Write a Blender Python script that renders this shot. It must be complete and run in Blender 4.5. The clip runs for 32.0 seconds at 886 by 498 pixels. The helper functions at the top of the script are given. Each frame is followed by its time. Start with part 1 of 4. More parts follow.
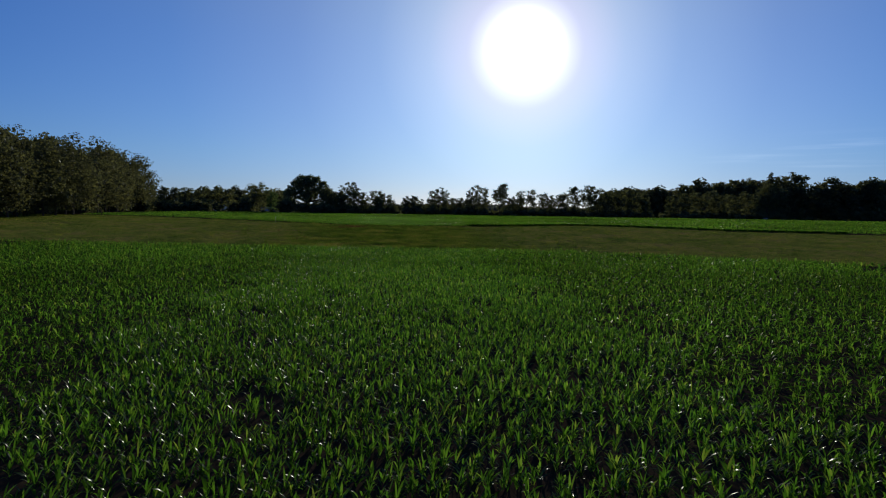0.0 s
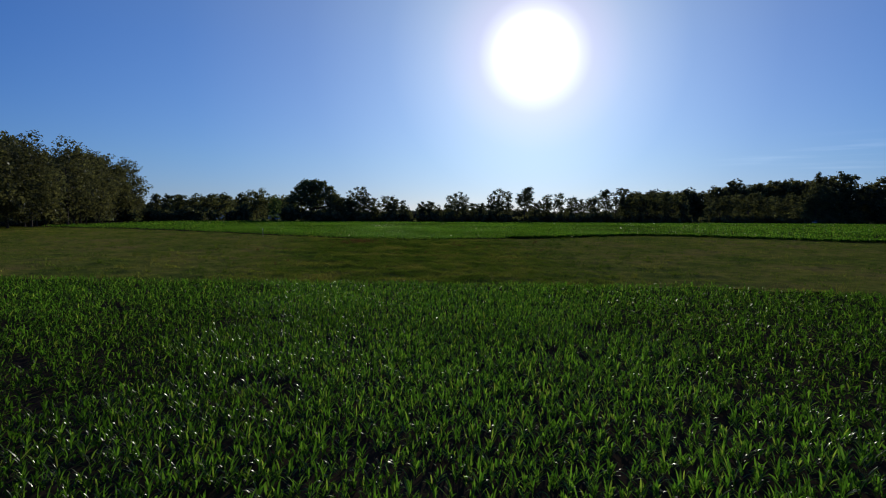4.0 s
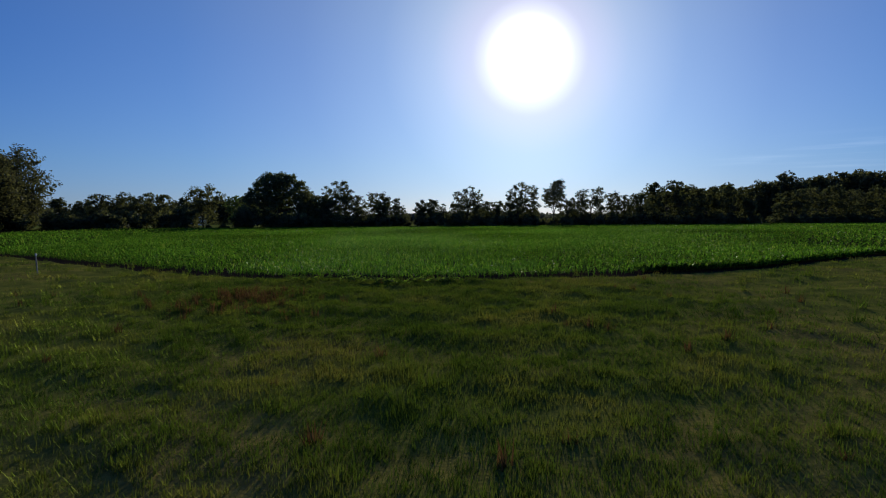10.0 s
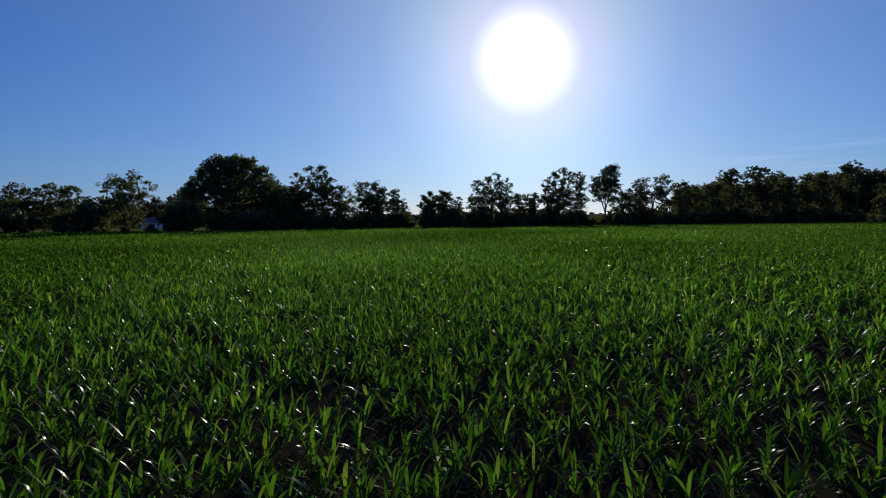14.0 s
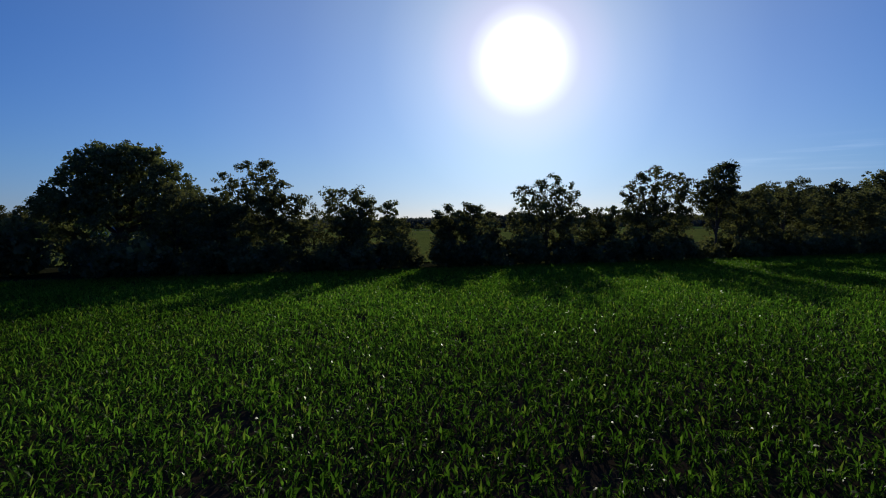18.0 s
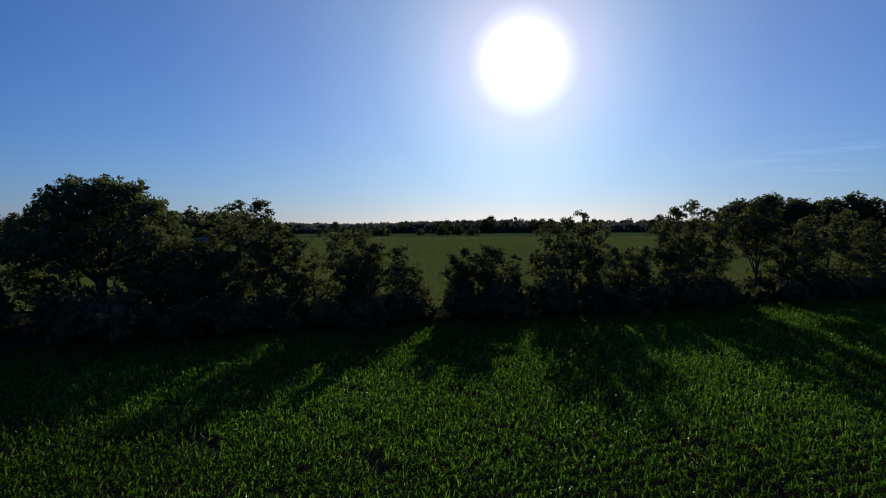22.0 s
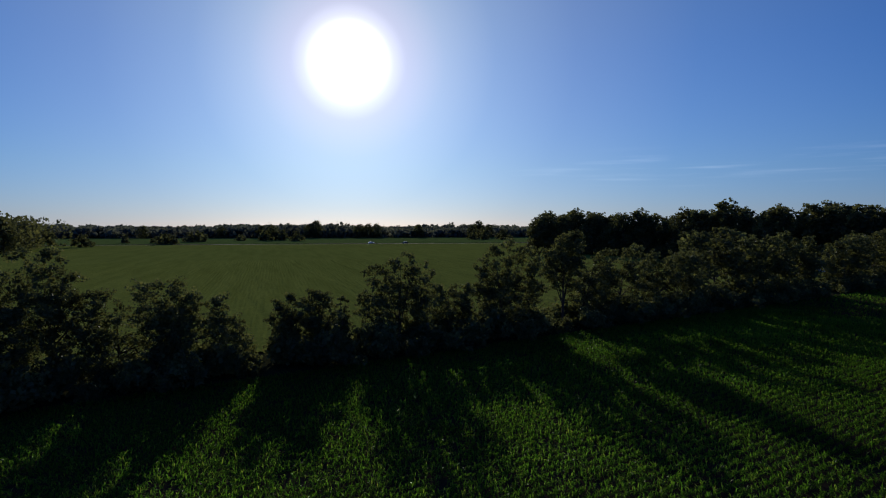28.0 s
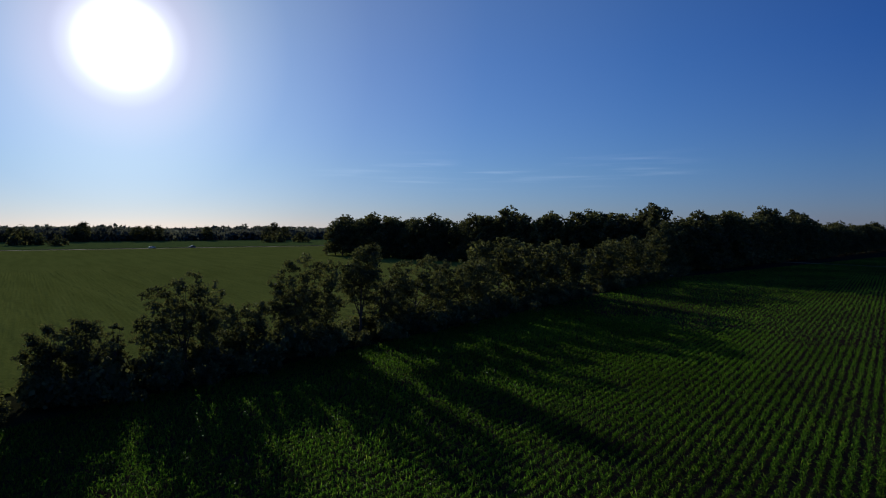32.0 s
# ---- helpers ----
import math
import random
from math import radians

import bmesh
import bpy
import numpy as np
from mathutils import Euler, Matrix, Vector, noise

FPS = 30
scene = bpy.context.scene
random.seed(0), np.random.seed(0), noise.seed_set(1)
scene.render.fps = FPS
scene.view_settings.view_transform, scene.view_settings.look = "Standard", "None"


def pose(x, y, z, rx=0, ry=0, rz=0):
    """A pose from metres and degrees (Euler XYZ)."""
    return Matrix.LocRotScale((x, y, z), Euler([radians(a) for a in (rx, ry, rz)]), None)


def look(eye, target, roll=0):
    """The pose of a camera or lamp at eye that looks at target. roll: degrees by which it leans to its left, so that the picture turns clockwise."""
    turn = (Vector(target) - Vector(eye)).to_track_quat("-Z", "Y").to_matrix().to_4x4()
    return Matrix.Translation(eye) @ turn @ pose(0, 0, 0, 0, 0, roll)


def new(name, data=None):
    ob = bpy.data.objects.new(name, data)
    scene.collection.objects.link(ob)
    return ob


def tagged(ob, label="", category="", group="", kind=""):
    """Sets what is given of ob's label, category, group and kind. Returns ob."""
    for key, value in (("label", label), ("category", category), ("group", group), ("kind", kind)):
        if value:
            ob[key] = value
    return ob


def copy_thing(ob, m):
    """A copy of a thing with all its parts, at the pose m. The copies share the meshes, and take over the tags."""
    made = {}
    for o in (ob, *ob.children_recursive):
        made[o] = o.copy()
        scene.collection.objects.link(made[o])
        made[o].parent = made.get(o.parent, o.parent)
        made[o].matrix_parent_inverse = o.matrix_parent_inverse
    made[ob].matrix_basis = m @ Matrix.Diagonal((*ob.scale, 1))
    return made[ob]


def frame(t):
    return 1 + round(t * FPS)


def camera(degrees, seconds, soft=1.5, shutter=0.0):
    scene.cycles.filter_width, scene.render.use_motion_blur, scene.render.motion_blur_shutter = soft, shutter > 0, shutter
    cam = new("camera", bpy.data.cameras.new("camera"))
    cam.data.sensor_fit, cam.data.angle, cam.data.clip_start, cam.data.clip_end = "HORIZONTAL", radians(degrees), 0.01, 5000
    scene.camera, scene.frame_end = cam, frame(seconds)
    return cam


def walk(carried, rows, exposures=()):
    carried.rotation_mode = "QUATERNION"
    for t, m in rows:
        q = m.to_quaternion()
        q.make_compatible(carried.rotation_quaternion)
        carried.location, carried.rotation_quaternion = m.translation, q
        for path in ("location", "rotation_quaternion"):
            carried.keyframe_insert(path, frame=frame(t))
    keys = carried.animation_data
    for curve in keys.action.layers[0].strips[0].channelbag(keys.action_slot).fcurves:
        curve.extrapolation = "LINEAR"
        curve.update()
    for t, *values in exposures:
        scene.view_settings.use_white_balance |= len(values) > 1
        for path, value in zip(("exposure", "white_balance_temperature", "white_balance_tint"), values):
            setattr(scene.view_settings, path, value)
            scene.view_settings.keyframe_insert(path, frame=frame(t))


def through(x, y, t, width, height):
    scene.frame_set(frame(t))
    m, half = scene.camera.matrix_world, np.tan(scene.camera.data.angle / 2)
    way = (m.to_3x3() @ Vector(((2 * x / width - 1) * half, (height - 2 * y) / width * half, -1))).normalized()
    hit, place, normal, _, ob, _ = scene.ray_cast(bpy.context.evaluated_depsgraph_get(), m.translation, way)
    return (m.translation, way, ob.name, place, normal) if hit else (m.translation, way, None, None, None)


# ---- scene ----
cam = camera(71.53, 32.0, soft=1.1)
PATH = [
    (0, (0.000, 0.000, 4.200), (-0.000, 19.966, 3.035), 0.93),
    (0.5, (-0.402, 2.149, 4.181), (-0.491, 22.116, 3.041), 0.87),
    (1, (-0.797, 4.457, 4.213), (-0.970, 24.425, 3.097), 0.82),
    (1.5, (-1.193, 6.905, 4.284), (-1.441, 26.874, 3.188), 0.77),
    (2, (-1.546, 9.500, 4.345), (-1.845, 29.469, 3.267), 0.71),
    (2.5, (-1.913, 12.261, 4.365), (-2.246, 32.230, 3.312), 0.64),
    (3, (-2.300, 15.228, 4.409), (-2.653, 35.198, 3.381), 0.54),
    (3.5, (-2.567, 18.310, 4.511), (-2.925, 38.282, 3.508), 0.43),
    (5.5, (-2.689, 31.981, 4.833), (-3.118, 51.952, 3.860), 0.26),
    (6, (-3.048, 35.689, 4.812), (-3.466, 55.661, 3.851), 0.19),
    (6.5, (-3.364, 39.496, 4.840), (-3.768, 59.469, 3.892), 0.15),
    (7, (-3.677, 43.427, 4.826), (-4.064, 63.401, 3.888), 0.10),
    (7.5, (-4.059, 47.527, 4.816), (-4.426, 67.502, 3.882), 0.04),
    (8, (-4.433, 51.707, 4.818), (-4.777, 71.683, 3.888), -0.03),
    (9, (-5.017, 59.989, 4.868), (-5.319, 79.965, 3.939), -0.18),
    (10, (-5.902, 69.070, 4.724), (-6.187, 89.048, 3.830), -0.30),
    (10.5, (-6.383, 73.694, 4.667), (-6.644, 93.672, 3.778), -0.36),
    (11, (-6.915, 78.446, 4.594), (-7.156, 98.425, 3.714), -0.42),
    (11.5, (-7.450, 83.433, 4.465), (-7.675, 103.413, 3.609), -0.48),
    (12, (-8.062, 88.578, 4.227), (-8.281, 108.560, 3.394), -0.53),
    (13, (-9.024, 99.650, 4.285), (-9.225, 119.631, 3.455), -0.57),
    (13.5, (-9.419, 105.069, 4.297), (-9.617, 125.051, 3.465), -0.61),
    (15.5, (-11.343, 127.032, 5.211), (-11.493, 147.014, 4.361), -0.56),
    (16, (-11.790, 132.682, 5.807), (-11.933, 152.663, 4.941), -0.55),
    (16.5, (-12.279, 138.245, 6.290), (-12.426, 158.225, 5.401), -0.54),
    (17, (-12.645, 143.751, 6.859), (-12.752, 163.731, 5.973), -0.53),
    (17.5, (-12.995, 149.161, 7.289), (-13.107, 169.142, 6.434), -0.51),
    (18, (-13.349, 153.902, 7.888), (-13.453, 173.885, 7.085), -0.43),
    (18.5, (-13.606, 157.273, 8.493), (-13.728, 177.258, 7.724), -0.31),
    (19, (-14.073, 158.933, 9.044), (-14.126, 178.919, 8.300), -0.25),
    (19.5, (-14.415, 159.853, 9.576), (-14.455, 179.839, 8.837), -0.20),
    (20, (-14.736, 160.066, 10.094), (-14.800, 180.051, 9.333), -0.21),
    (20.5, (-14.811, 160.285, 10.630), (-14.936, 180.270, 9.868), -0.21),
    (21, (-14.845, 160.585, 11.127), (-14.986, 180.570, 10.353), -0.21),
    (22, (-14.880, 161.118, 12.208), (-14.985, 181.103, 11.424), -0.23),
    (22.5, (-14.921, 161.436, 12.785), (-14.972, 181.421, 12.001), -0.23),
    (23, (-14.971, 161.745, 13.423), (-15.029, 181.729, 12.630), -0.20),
    (24, (-15.015, 162.000, 14.473), (-15.025, 181.985, 13.719), -0.19),
    (24.5, (-15.089, 161.845, 14.875), (-14.829, 181.829, 14.125), -0.12),
    (26.5, (-14.928, 161.580, 15.708), (-11.959, 181.343, 14.945), 0.06),
    (27, (-14.980, 161.410, 15.909), (-11.203, 181.036, 15.156), 0.11),
    (28, (-14.987, 161.497, 16.294), (-9.541, 180.726, 15.542), 0.14),
    (28.5, (-14.992, 161.443, 16.413), (-8.931, 180.487, 15.647), 0.14),
    (29, (-14.983, 161.379, 16.754), (-8.334, 180.226, 15.993), 0.13),
    (30, (-14.896, 161.269, 17.138), (-6.901, 179.586, 16.390), 0.12),
    (30.5, (-14.841, 161.391, 17.419), (-6.037, 179.334, 16.671), 0.17),
    (31, (-14.861, 161.525, 17.594), (-5.246, 179.045, 16.843), 0.22),
    (32, (-14.739, 161.765, 17.959), (-3.428, 178.244, 17.244), 0.19),
]
walk(cam, [(t, look(eye, target, roll)) for t, eye, target, roll in PATH], exposures=((0, -0.65), (24, -0.68), (28, -0.73), (32, -0.83)))

# ---- world, sun ----
SUN_ELEV, SUN_AZ = radians(14.56), radians(7.17)      # above the horizon; to the right of +y
SUN_DIR = Vector((math.sin(SUN_AZ) * math.cos(SUN_ELEV), math.cos(SUN_AZ) * math.cos(SUN_ELEV), math.sin(SUN_ELEV)))

world = bpy.data.worlds.new("world")
scene.world = world
world.use_nodes = True
wn, wl = world.node_tree.nodes, world.node_tree.links
wn.clear()
w_out, w_bg = wn.new("ShaderNodeOutputWorld"), wn.new("ShaderNodeBackground")
sky = wn.new("ShaderNodeTexSky")
sky.sky_type, sky.sun_disc = "NISHITA", False
sky.sun_elevation, sky.sun_rotation = SUN_ELEV, SUN_AZ
sky.altitude, sky.air_density, sky.dust_density, sky.ozone_density = 200, 1.0, 0.15, 4.0
w_bg.inputs["Strength"].default_value = 0.07
# the camera's cool daylight balance of the sky
w_tint = wn.new("ShaderNodeMix")
w_tint.data_type, w_tint.blend_type = "RGBA", "MULTIPLY"
w_tint.inputs[0].default_value = 1.0
w_low = wn.new("ShaderNodeValToRGB")                    # paler towards the hazy horizon
w_low.color_ramp.elements[0].position, w_low.color_ramp.elements[0].color = 0.0, (0.82, 0.97, 1.86, 1)
w_low.color_ramp.elements[1].position, w_low.color_ramp.elements[1].color = 0.26, (0.49, 0.96, 1.93, 1)
w_mid = w_low.color_ramp.elements.new(0.09)
w_mid.color = (0.71, 1.02, 1.80, 1)
wl.new(sky.outputs["Color"], w_tint.inputs[6])
wl.new(w_tint.outputs[2], w_bg.inputs["Color"])
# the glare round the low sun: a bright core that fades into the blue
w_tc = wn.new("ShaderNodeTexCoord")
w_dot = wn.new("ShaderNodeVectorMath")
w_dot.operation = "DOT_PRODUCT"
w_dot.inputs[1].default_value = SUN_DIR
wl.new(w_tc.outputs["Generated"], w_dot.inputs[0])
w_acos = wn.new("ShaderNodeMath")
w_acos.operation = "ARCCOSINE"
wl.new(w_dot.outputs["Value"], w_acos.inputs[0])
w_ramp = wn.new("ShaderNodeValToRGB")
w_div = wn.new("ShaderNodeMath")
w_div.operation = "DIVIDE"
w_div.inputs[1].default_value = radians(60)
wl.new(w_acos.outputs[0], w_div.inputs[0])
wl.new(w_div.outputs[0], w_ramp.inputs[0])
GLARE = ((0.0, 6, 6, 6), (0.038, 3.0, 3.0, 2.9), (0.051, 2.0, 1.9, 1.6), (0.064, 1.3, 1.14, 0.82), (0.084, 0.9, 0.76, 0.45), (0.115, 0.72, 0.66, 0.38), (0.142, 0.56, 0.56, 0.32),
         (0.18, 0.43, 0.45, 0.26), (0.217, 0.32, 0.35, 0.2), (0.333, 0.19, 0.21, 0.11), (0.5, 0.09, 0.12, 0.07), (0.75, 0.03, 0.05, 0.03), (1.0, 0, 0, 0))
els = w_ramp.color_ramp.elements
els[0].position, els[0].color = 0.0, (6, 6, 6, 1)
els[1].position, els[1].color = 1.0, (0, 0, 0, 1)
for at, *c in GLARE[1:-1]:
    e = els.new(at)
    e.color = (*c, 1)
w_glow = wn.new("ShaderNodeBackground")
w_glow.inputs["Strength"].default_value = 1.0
# thin streaks of cirrus low in the sky
w_map = wn.new("ShaderNodeMapping")
w_map.inputs["Scale"].default_value = (2.0, 2.0, 42.0)
w_map.inputs["Rotation"].default_value = (0.03, 0.05, 0.0)
wl.new(w_tc.outputs["Generated"], w_map.inputs["Vector"])
w_noise = wn.new("ShaderNodeTexNoise")
w_noise.inputs["Scale"].default_value, w_noise.inputs["Detail"].default_value = 2.2, 7.0
wl.new(w_map.outputs[0], w_noise.inputs["Vector"])


def w_range(value, lo, hi, a, b):
    n = wn.new("ShaderNodeMapRange")
    n.interpolation_type = "SMOOTHSTEP"
    for k, v in (("From Min", lo), ("From Max", hi), ("To Min", a), ("To Max", b)):
        n.inputs[k].default_value = v
    wl.new(value, n.inputs["Value"])
    return n.outputs["Result"]


def w_times(a, b):
    n = wn.new("ShaderNodeMath")
    n.operation = "MULTIPLY"
    wl.new(a, n.inputs[0])
    wl.new(b, n.inputs[1])
    return n.outputs[0]


w_xyz = wn.new("ShaderNodeSeparateXYZ")
wl.new(w_tc.outputs["Generated"], w_xyz.inputs[0])
wl.new(w_xyz.outputs[2], w_low.inputs[0])
wl.new(w_low.outputs["Color"], w_tint.inputs[7])
w_side = wn.new("ShaderNodeVectorMath")
w_side.operation = "DOT_PRODUCT"
w_side.inputs[1].default_value = (0.643, 0.762, 0.082)
wl.new(w_tc.outputs["Generated"], w_side.inputs[0])
w_cirrus = w_times(w_times(w_range(w_noise.outputs["Fac"], 0.5, 0.8, 0.0, 0.2), w_range(w_xyz.outputs[2], 0.055, 0.08, 0.0, 1.0)),
                   w_times(w_range(w_xyz.outputs[2], 0.095, 0.125, 1.0, 0.0), w_range(w_side.outputs["Value"], 0.945, 0.985, 0.0, 1.0)))
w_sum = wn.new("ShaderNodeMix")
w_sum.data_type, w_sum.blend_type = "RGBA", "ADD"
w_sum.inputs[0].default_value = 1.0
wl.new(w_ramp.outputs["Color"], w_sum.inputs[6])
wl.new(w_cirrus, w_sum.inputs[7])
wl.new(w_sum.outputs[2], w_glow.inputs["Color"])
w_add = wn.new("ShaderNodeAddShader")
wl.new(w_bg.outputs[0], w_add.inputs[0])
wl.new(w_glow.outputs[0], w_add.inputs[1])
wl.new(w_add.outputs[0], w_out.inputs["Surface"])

sun_data = bpy.data.lights.new("sun", "SUN")
sun_data.energy, sun_data.angle, sun_data.color = 4.2, radians(0.53), (1.0, 0.93, 0.80)
sun = new("sun", sun_data)
sun.matrix_world = look(SUN_DIR * 100, (0, 0, 0))

# ---- materials ----
def material(name):
    m = bpy.data.materials.new(name)
    m.use_nodes = True
    m.node_tree.nodes.clear()
    return m, m.node_tree.nodes, m.node_tree.links


def node(nodes, kind, **inputs):
    n = nodes.new(kind)
    for k, v in inputs.items():
        n.inputs[k.replace("_", " ")].default_value = v
    return n


def ramp(nodes, stops):
    r = nodes.new("ShaderNodeValToRGB")
    e = r.color_ramp.elements
    e[0].position, e[0].color = stops[0][0], (*stops[0][1], 1)
    e[1].position, e[1].color = stops[-1][0], (*stops[-1][1], 1)
    for at, c in stops[1:-1]:
        x = e.new(at)
        x.color = (*c, 1)
    return r


def mixcol(nodes, links, fac, a, b, blend="MIX"):
    m = nodes.new("ShaderNodeMix")
    m.data_type, m.blend_type = "RGBA", blend
    for sock, v in ((m.inputs[0], fac), (m.inputs[6], a), (m.inputs[7], b)):
        if hasattr(v, "is_linked"):
            links.new(v, sock)
        else:
            sock.default_value = v if isinstance(v, float) else (*v, 1)
    return m.outputs[2]


def leaf_material(name, stops, thin, patch_scale=0.05, gloss=0.12, rough=0.35, through=0.45, patch=(0.75, 1.25), drift=0.0, sheen=0.0):
    """Foliage: diffuse, light that passes through, a waxy gloss and a broad soft sheen; hue varies from leaf to leaf and over patches."""
    m, n, l = material(name)
    geo = n.new("ShaderNodeNewGeometry")
    oi = n.new("ShaderNodeObjectInfo")
    r = ramp(n, stops)
    tc = n.new("ShaderNodeTexCoord")
    nz = node(n, "ShaderNodeTexNoise", Scale=patch_scale, Detail=4.0)
    l.new(geo.outputs["Position"], nz.inputs["Vector"])
    fac = n.new("ShaderNodeMix")
    fac.inputs[0].default_value = drift
    wide = node(n, "ShaderNodeMapRange")
    for k, v in (("From Min", 0.35), ("From Max", 0.65)):
        wide.inputs[k].default_value = v
    l.new(nz.outputs["Fac"], wide.inputs["Value"])
    l.new(geo.outputs["Random Per Island"], fac.inputs[2])
    l.new(wide.outputs["Result"], fac.inputs[3])
    l.new(fac.outputs[0], r.inputs[0])
    mr = node(n, "ShaderNodeMapRange")
    for k, v in (("From Min", 0.3), ("From Max", 0.7), ("To Min", patch[0]), ("To Max", patch[1])):
        mr.inputs[k].default_value = v
    l.new(nz.outputs["Fac"], mr.inputs["Value"])
    vm = n.new("ShaderNodeVectorMath")
    vm.operation = "SCALE"
    l.new(r.outputs["Color"], vm.inputs[0])
    l.new(mr.outputs["Result"], vm.inputs["Scale"])
    vt = n.new("ShaderNodeVectorMath")
    vt.operation = "MULTIPLY"
    vt.inputs[1].default_value = thin
    l.new(vm.outputs[0], vt.inputs[0])
    d, t, g = n.new("ShaderNodeBsdfDiffuse"), n.new("ShaderNodeBsdfTranslucent"), node(n, "ShaderNodeBsdfGlossy", Roughness=rough)
    g.inputs["Color"].default_value = (0.9, 0.95, 0.9, 1)
    l.new(vm.outputs[0], d.inputs["Color"])
    l.new(vt.outputs[0], t.inputs["Color"])
    m1, m2 = n.new("ShaderNodeMixShader"), n.new("ShaderNodeMixShader")
    m1.inputs[0].default_value = through
    l.new(d.outputs[0], m1.inputs[1])
    l.new(t.outputs[0], m1.inputs[2])
    fr = node(n, "ShaderNodeFresnel", IOR=1.4)
    mu = n.new("ShaderNodeMath")
    mu.operation = "MULTIPLY"
    mu.inputs[1].default_value = gloss * 8
    l.new(fr.outputs[0], mu.inputs[0])
    cl = n.new("ShaderNodeClamp")
    cl.inputs["Max"].default_value = 0.6
    l.new(mu.outputs[0], cl.inputs["Value"])
    l.new(cl.outputs[0], m2.inputs[0])
    l.new(m1.outputs[0], m2.inputs[1])
    l.new(g.outputs[0], m2.inputs[2])
    out = m2.outputs[0]
    if sheen:
        soft, m3, mb = node(n, "ShaderNodeBsdfGlossy", Roughness=0.62), n.new("ShaderNodeMixShader"), n.new("ShaderNodeMath")
        l.new(vt.outputs[0], soft.inputs["Color"])
        mb.operation, mb.use_clamp = "MULTIPLY", True
        mb.inputs[1].default_value = sheen
        l.new(fr.outputs[0], mb.inputs[0])
        l.new(mb.outputs[0], m3.inputs[0])
        l.new(out, m3.inputs[1])
        l.new(soft.outputs[0], m3.inputs[2])
        out = m3.outputs[0]
    o = n.new("ShaderNodeOutputMaterial")
    l.new(out, o.inputs["Surface"])
    return m


def plain_material(name, colour, rough=0.8, var=0.25, scale=3.0, bump=0.0, metallic=0.0, spec=0.3, fine=8.0):
    """A surface with grain at two scales, dirt and a little relief."""
    m, n, l = material(name)
    geo = n.new("ShaderNodeNewGeometry")
    a, b = node(n, "ShaderNodeTexNoise", Scale=scale, Detail=6.0), node(n, "ShaderNodeTexNoise", Scale=scale * fine, Detail=4.0)
    l.new(geo.outputs["Position"], a.inputs["Vector"])
    l.new(geo.outputs["Position"], b.inputs["Vector"])
    lo, hi = tuple(c * (1 - var) for c in colour), tuple(min(1, c * (1 + var)) for c in colour)
    c1 = mixcol(n, l, a.outputs["Fac"], lo, hi)
    c2 = mixcol(n, l, b.outputs["Fac"], tuple(c * (1 - var / 2) for c in (1, 1, 1)), (1.0, 1.0, 1.0))
    c = mixcol(n, l, 1.0, c1, c2, "MULTIPLY")
    p = node(n, "ShaderNodeBsdfPrincipled", Roughness=rough, Metallic=metallic)
    p.inputs["Specular IOR Level"].default_value = spec
    l.new(c, p.inputs["Base Color"])
    if bump:
        bp = node(n, "ShaderNodeBump", Strength=0.6, Distance=bump)
        l.new(b.outputs["Fac"], bp.inputs["Height"])
        l.new(bp.outputs[0], p.inputs["Normal"])
    o = n.new("ShaderNodeOutputMaterial")
    l.new(p.outputs[0], o.inputs["Surface"])
    return m


CORNHUES = ((0.0, (0.014, 0.029, 0.007)), (0.45, (0.034, 0.064, 0.012)), (0.85, (0.060, 0.092, 0.019)), (1.0, (0.104, 0.103, 0.032)))
CORN = leaf_material("corn leaf", CORNHUES, (3.3, 4.6, 1.5), gloss=0.0028, rough=0.26, through=0.52, patch=(0.55, 1.3))
GRASS = leaf_material("meadow grass", ((0.0, (0.046, 0.080, 0.016)), (0.4, (0.070, 0.096, 0.021)), (0.75, (0.098, 0.100, 0.028)), (1.0, (0.128, 0.102, 0.042))),
                      (1.9, 2.1, 0.8), patch_scale=0.33, gloss=0.003, rough=0.6, through=0.42, patch=(0.6, 1.15), drift=0.72, sheen=0.8)
DRYWEED = leaf_material("rusty dock weed", ((0.0, (0.055, 0.036, 0.018)), (1.0, (0.13, 0.078, 0.036))), (1.5, 1.3, 0.8), 0.5, gloss=0.0, through=0.35)
WEED = leaf_material("broad weed leaf", ((0.0, (0.05, 0.09, 0.02)), (1.0, (0.10, 0.13, 0.035))), (2.6, 3.0, 1.0), gloss=0.0006, rough=0.5, through=0.5)
OAKLEAF = leaf_material("oak leaf", ((0.0, (0.074, 0.086, 0.050)), (0.6, (0.104, 0.114, 0.060)), (1.0, (0.150, 0.152, 0.078))), (1.5, 1.6, 0.8), 0.25, gloss=0.003, rough=0.5, through=0.45)
HEDGELEAF = leaf_material("hedgerow leaf", ((0.0, (0.078, 0.083, 0.048)), (0.5, (0.100, 0.102, 0.055)), (1.0, (0.134, 0.126, 0.064))), (1.45, 1.55, 0.8), 0.45, gloss=0.003, rough=0.5, through=0.44, patch=(0.45, 1.45))
WOODLEAF = leaf_material("woodland leaf", ((0.0, (0.057, 0.060, 0.038)), (0.6, (0.084, 0.086, 0.047)), (1.0, (0.124, 0.117, 0.060))), (1.5, 1.55, 0.85), 0.3, gloss=0.003, rough=0.5, through=0.43, patch=(0.5, 1.4))
PALELEAF = leaf_material("willow leaf", ((0.0, (0.05, 0.072, 0.035)), (1.0, (0.09, 0.115, 0.06))), (1.6, 1.8, 0.8), 0.2, gloss=0.0, through=0.45)
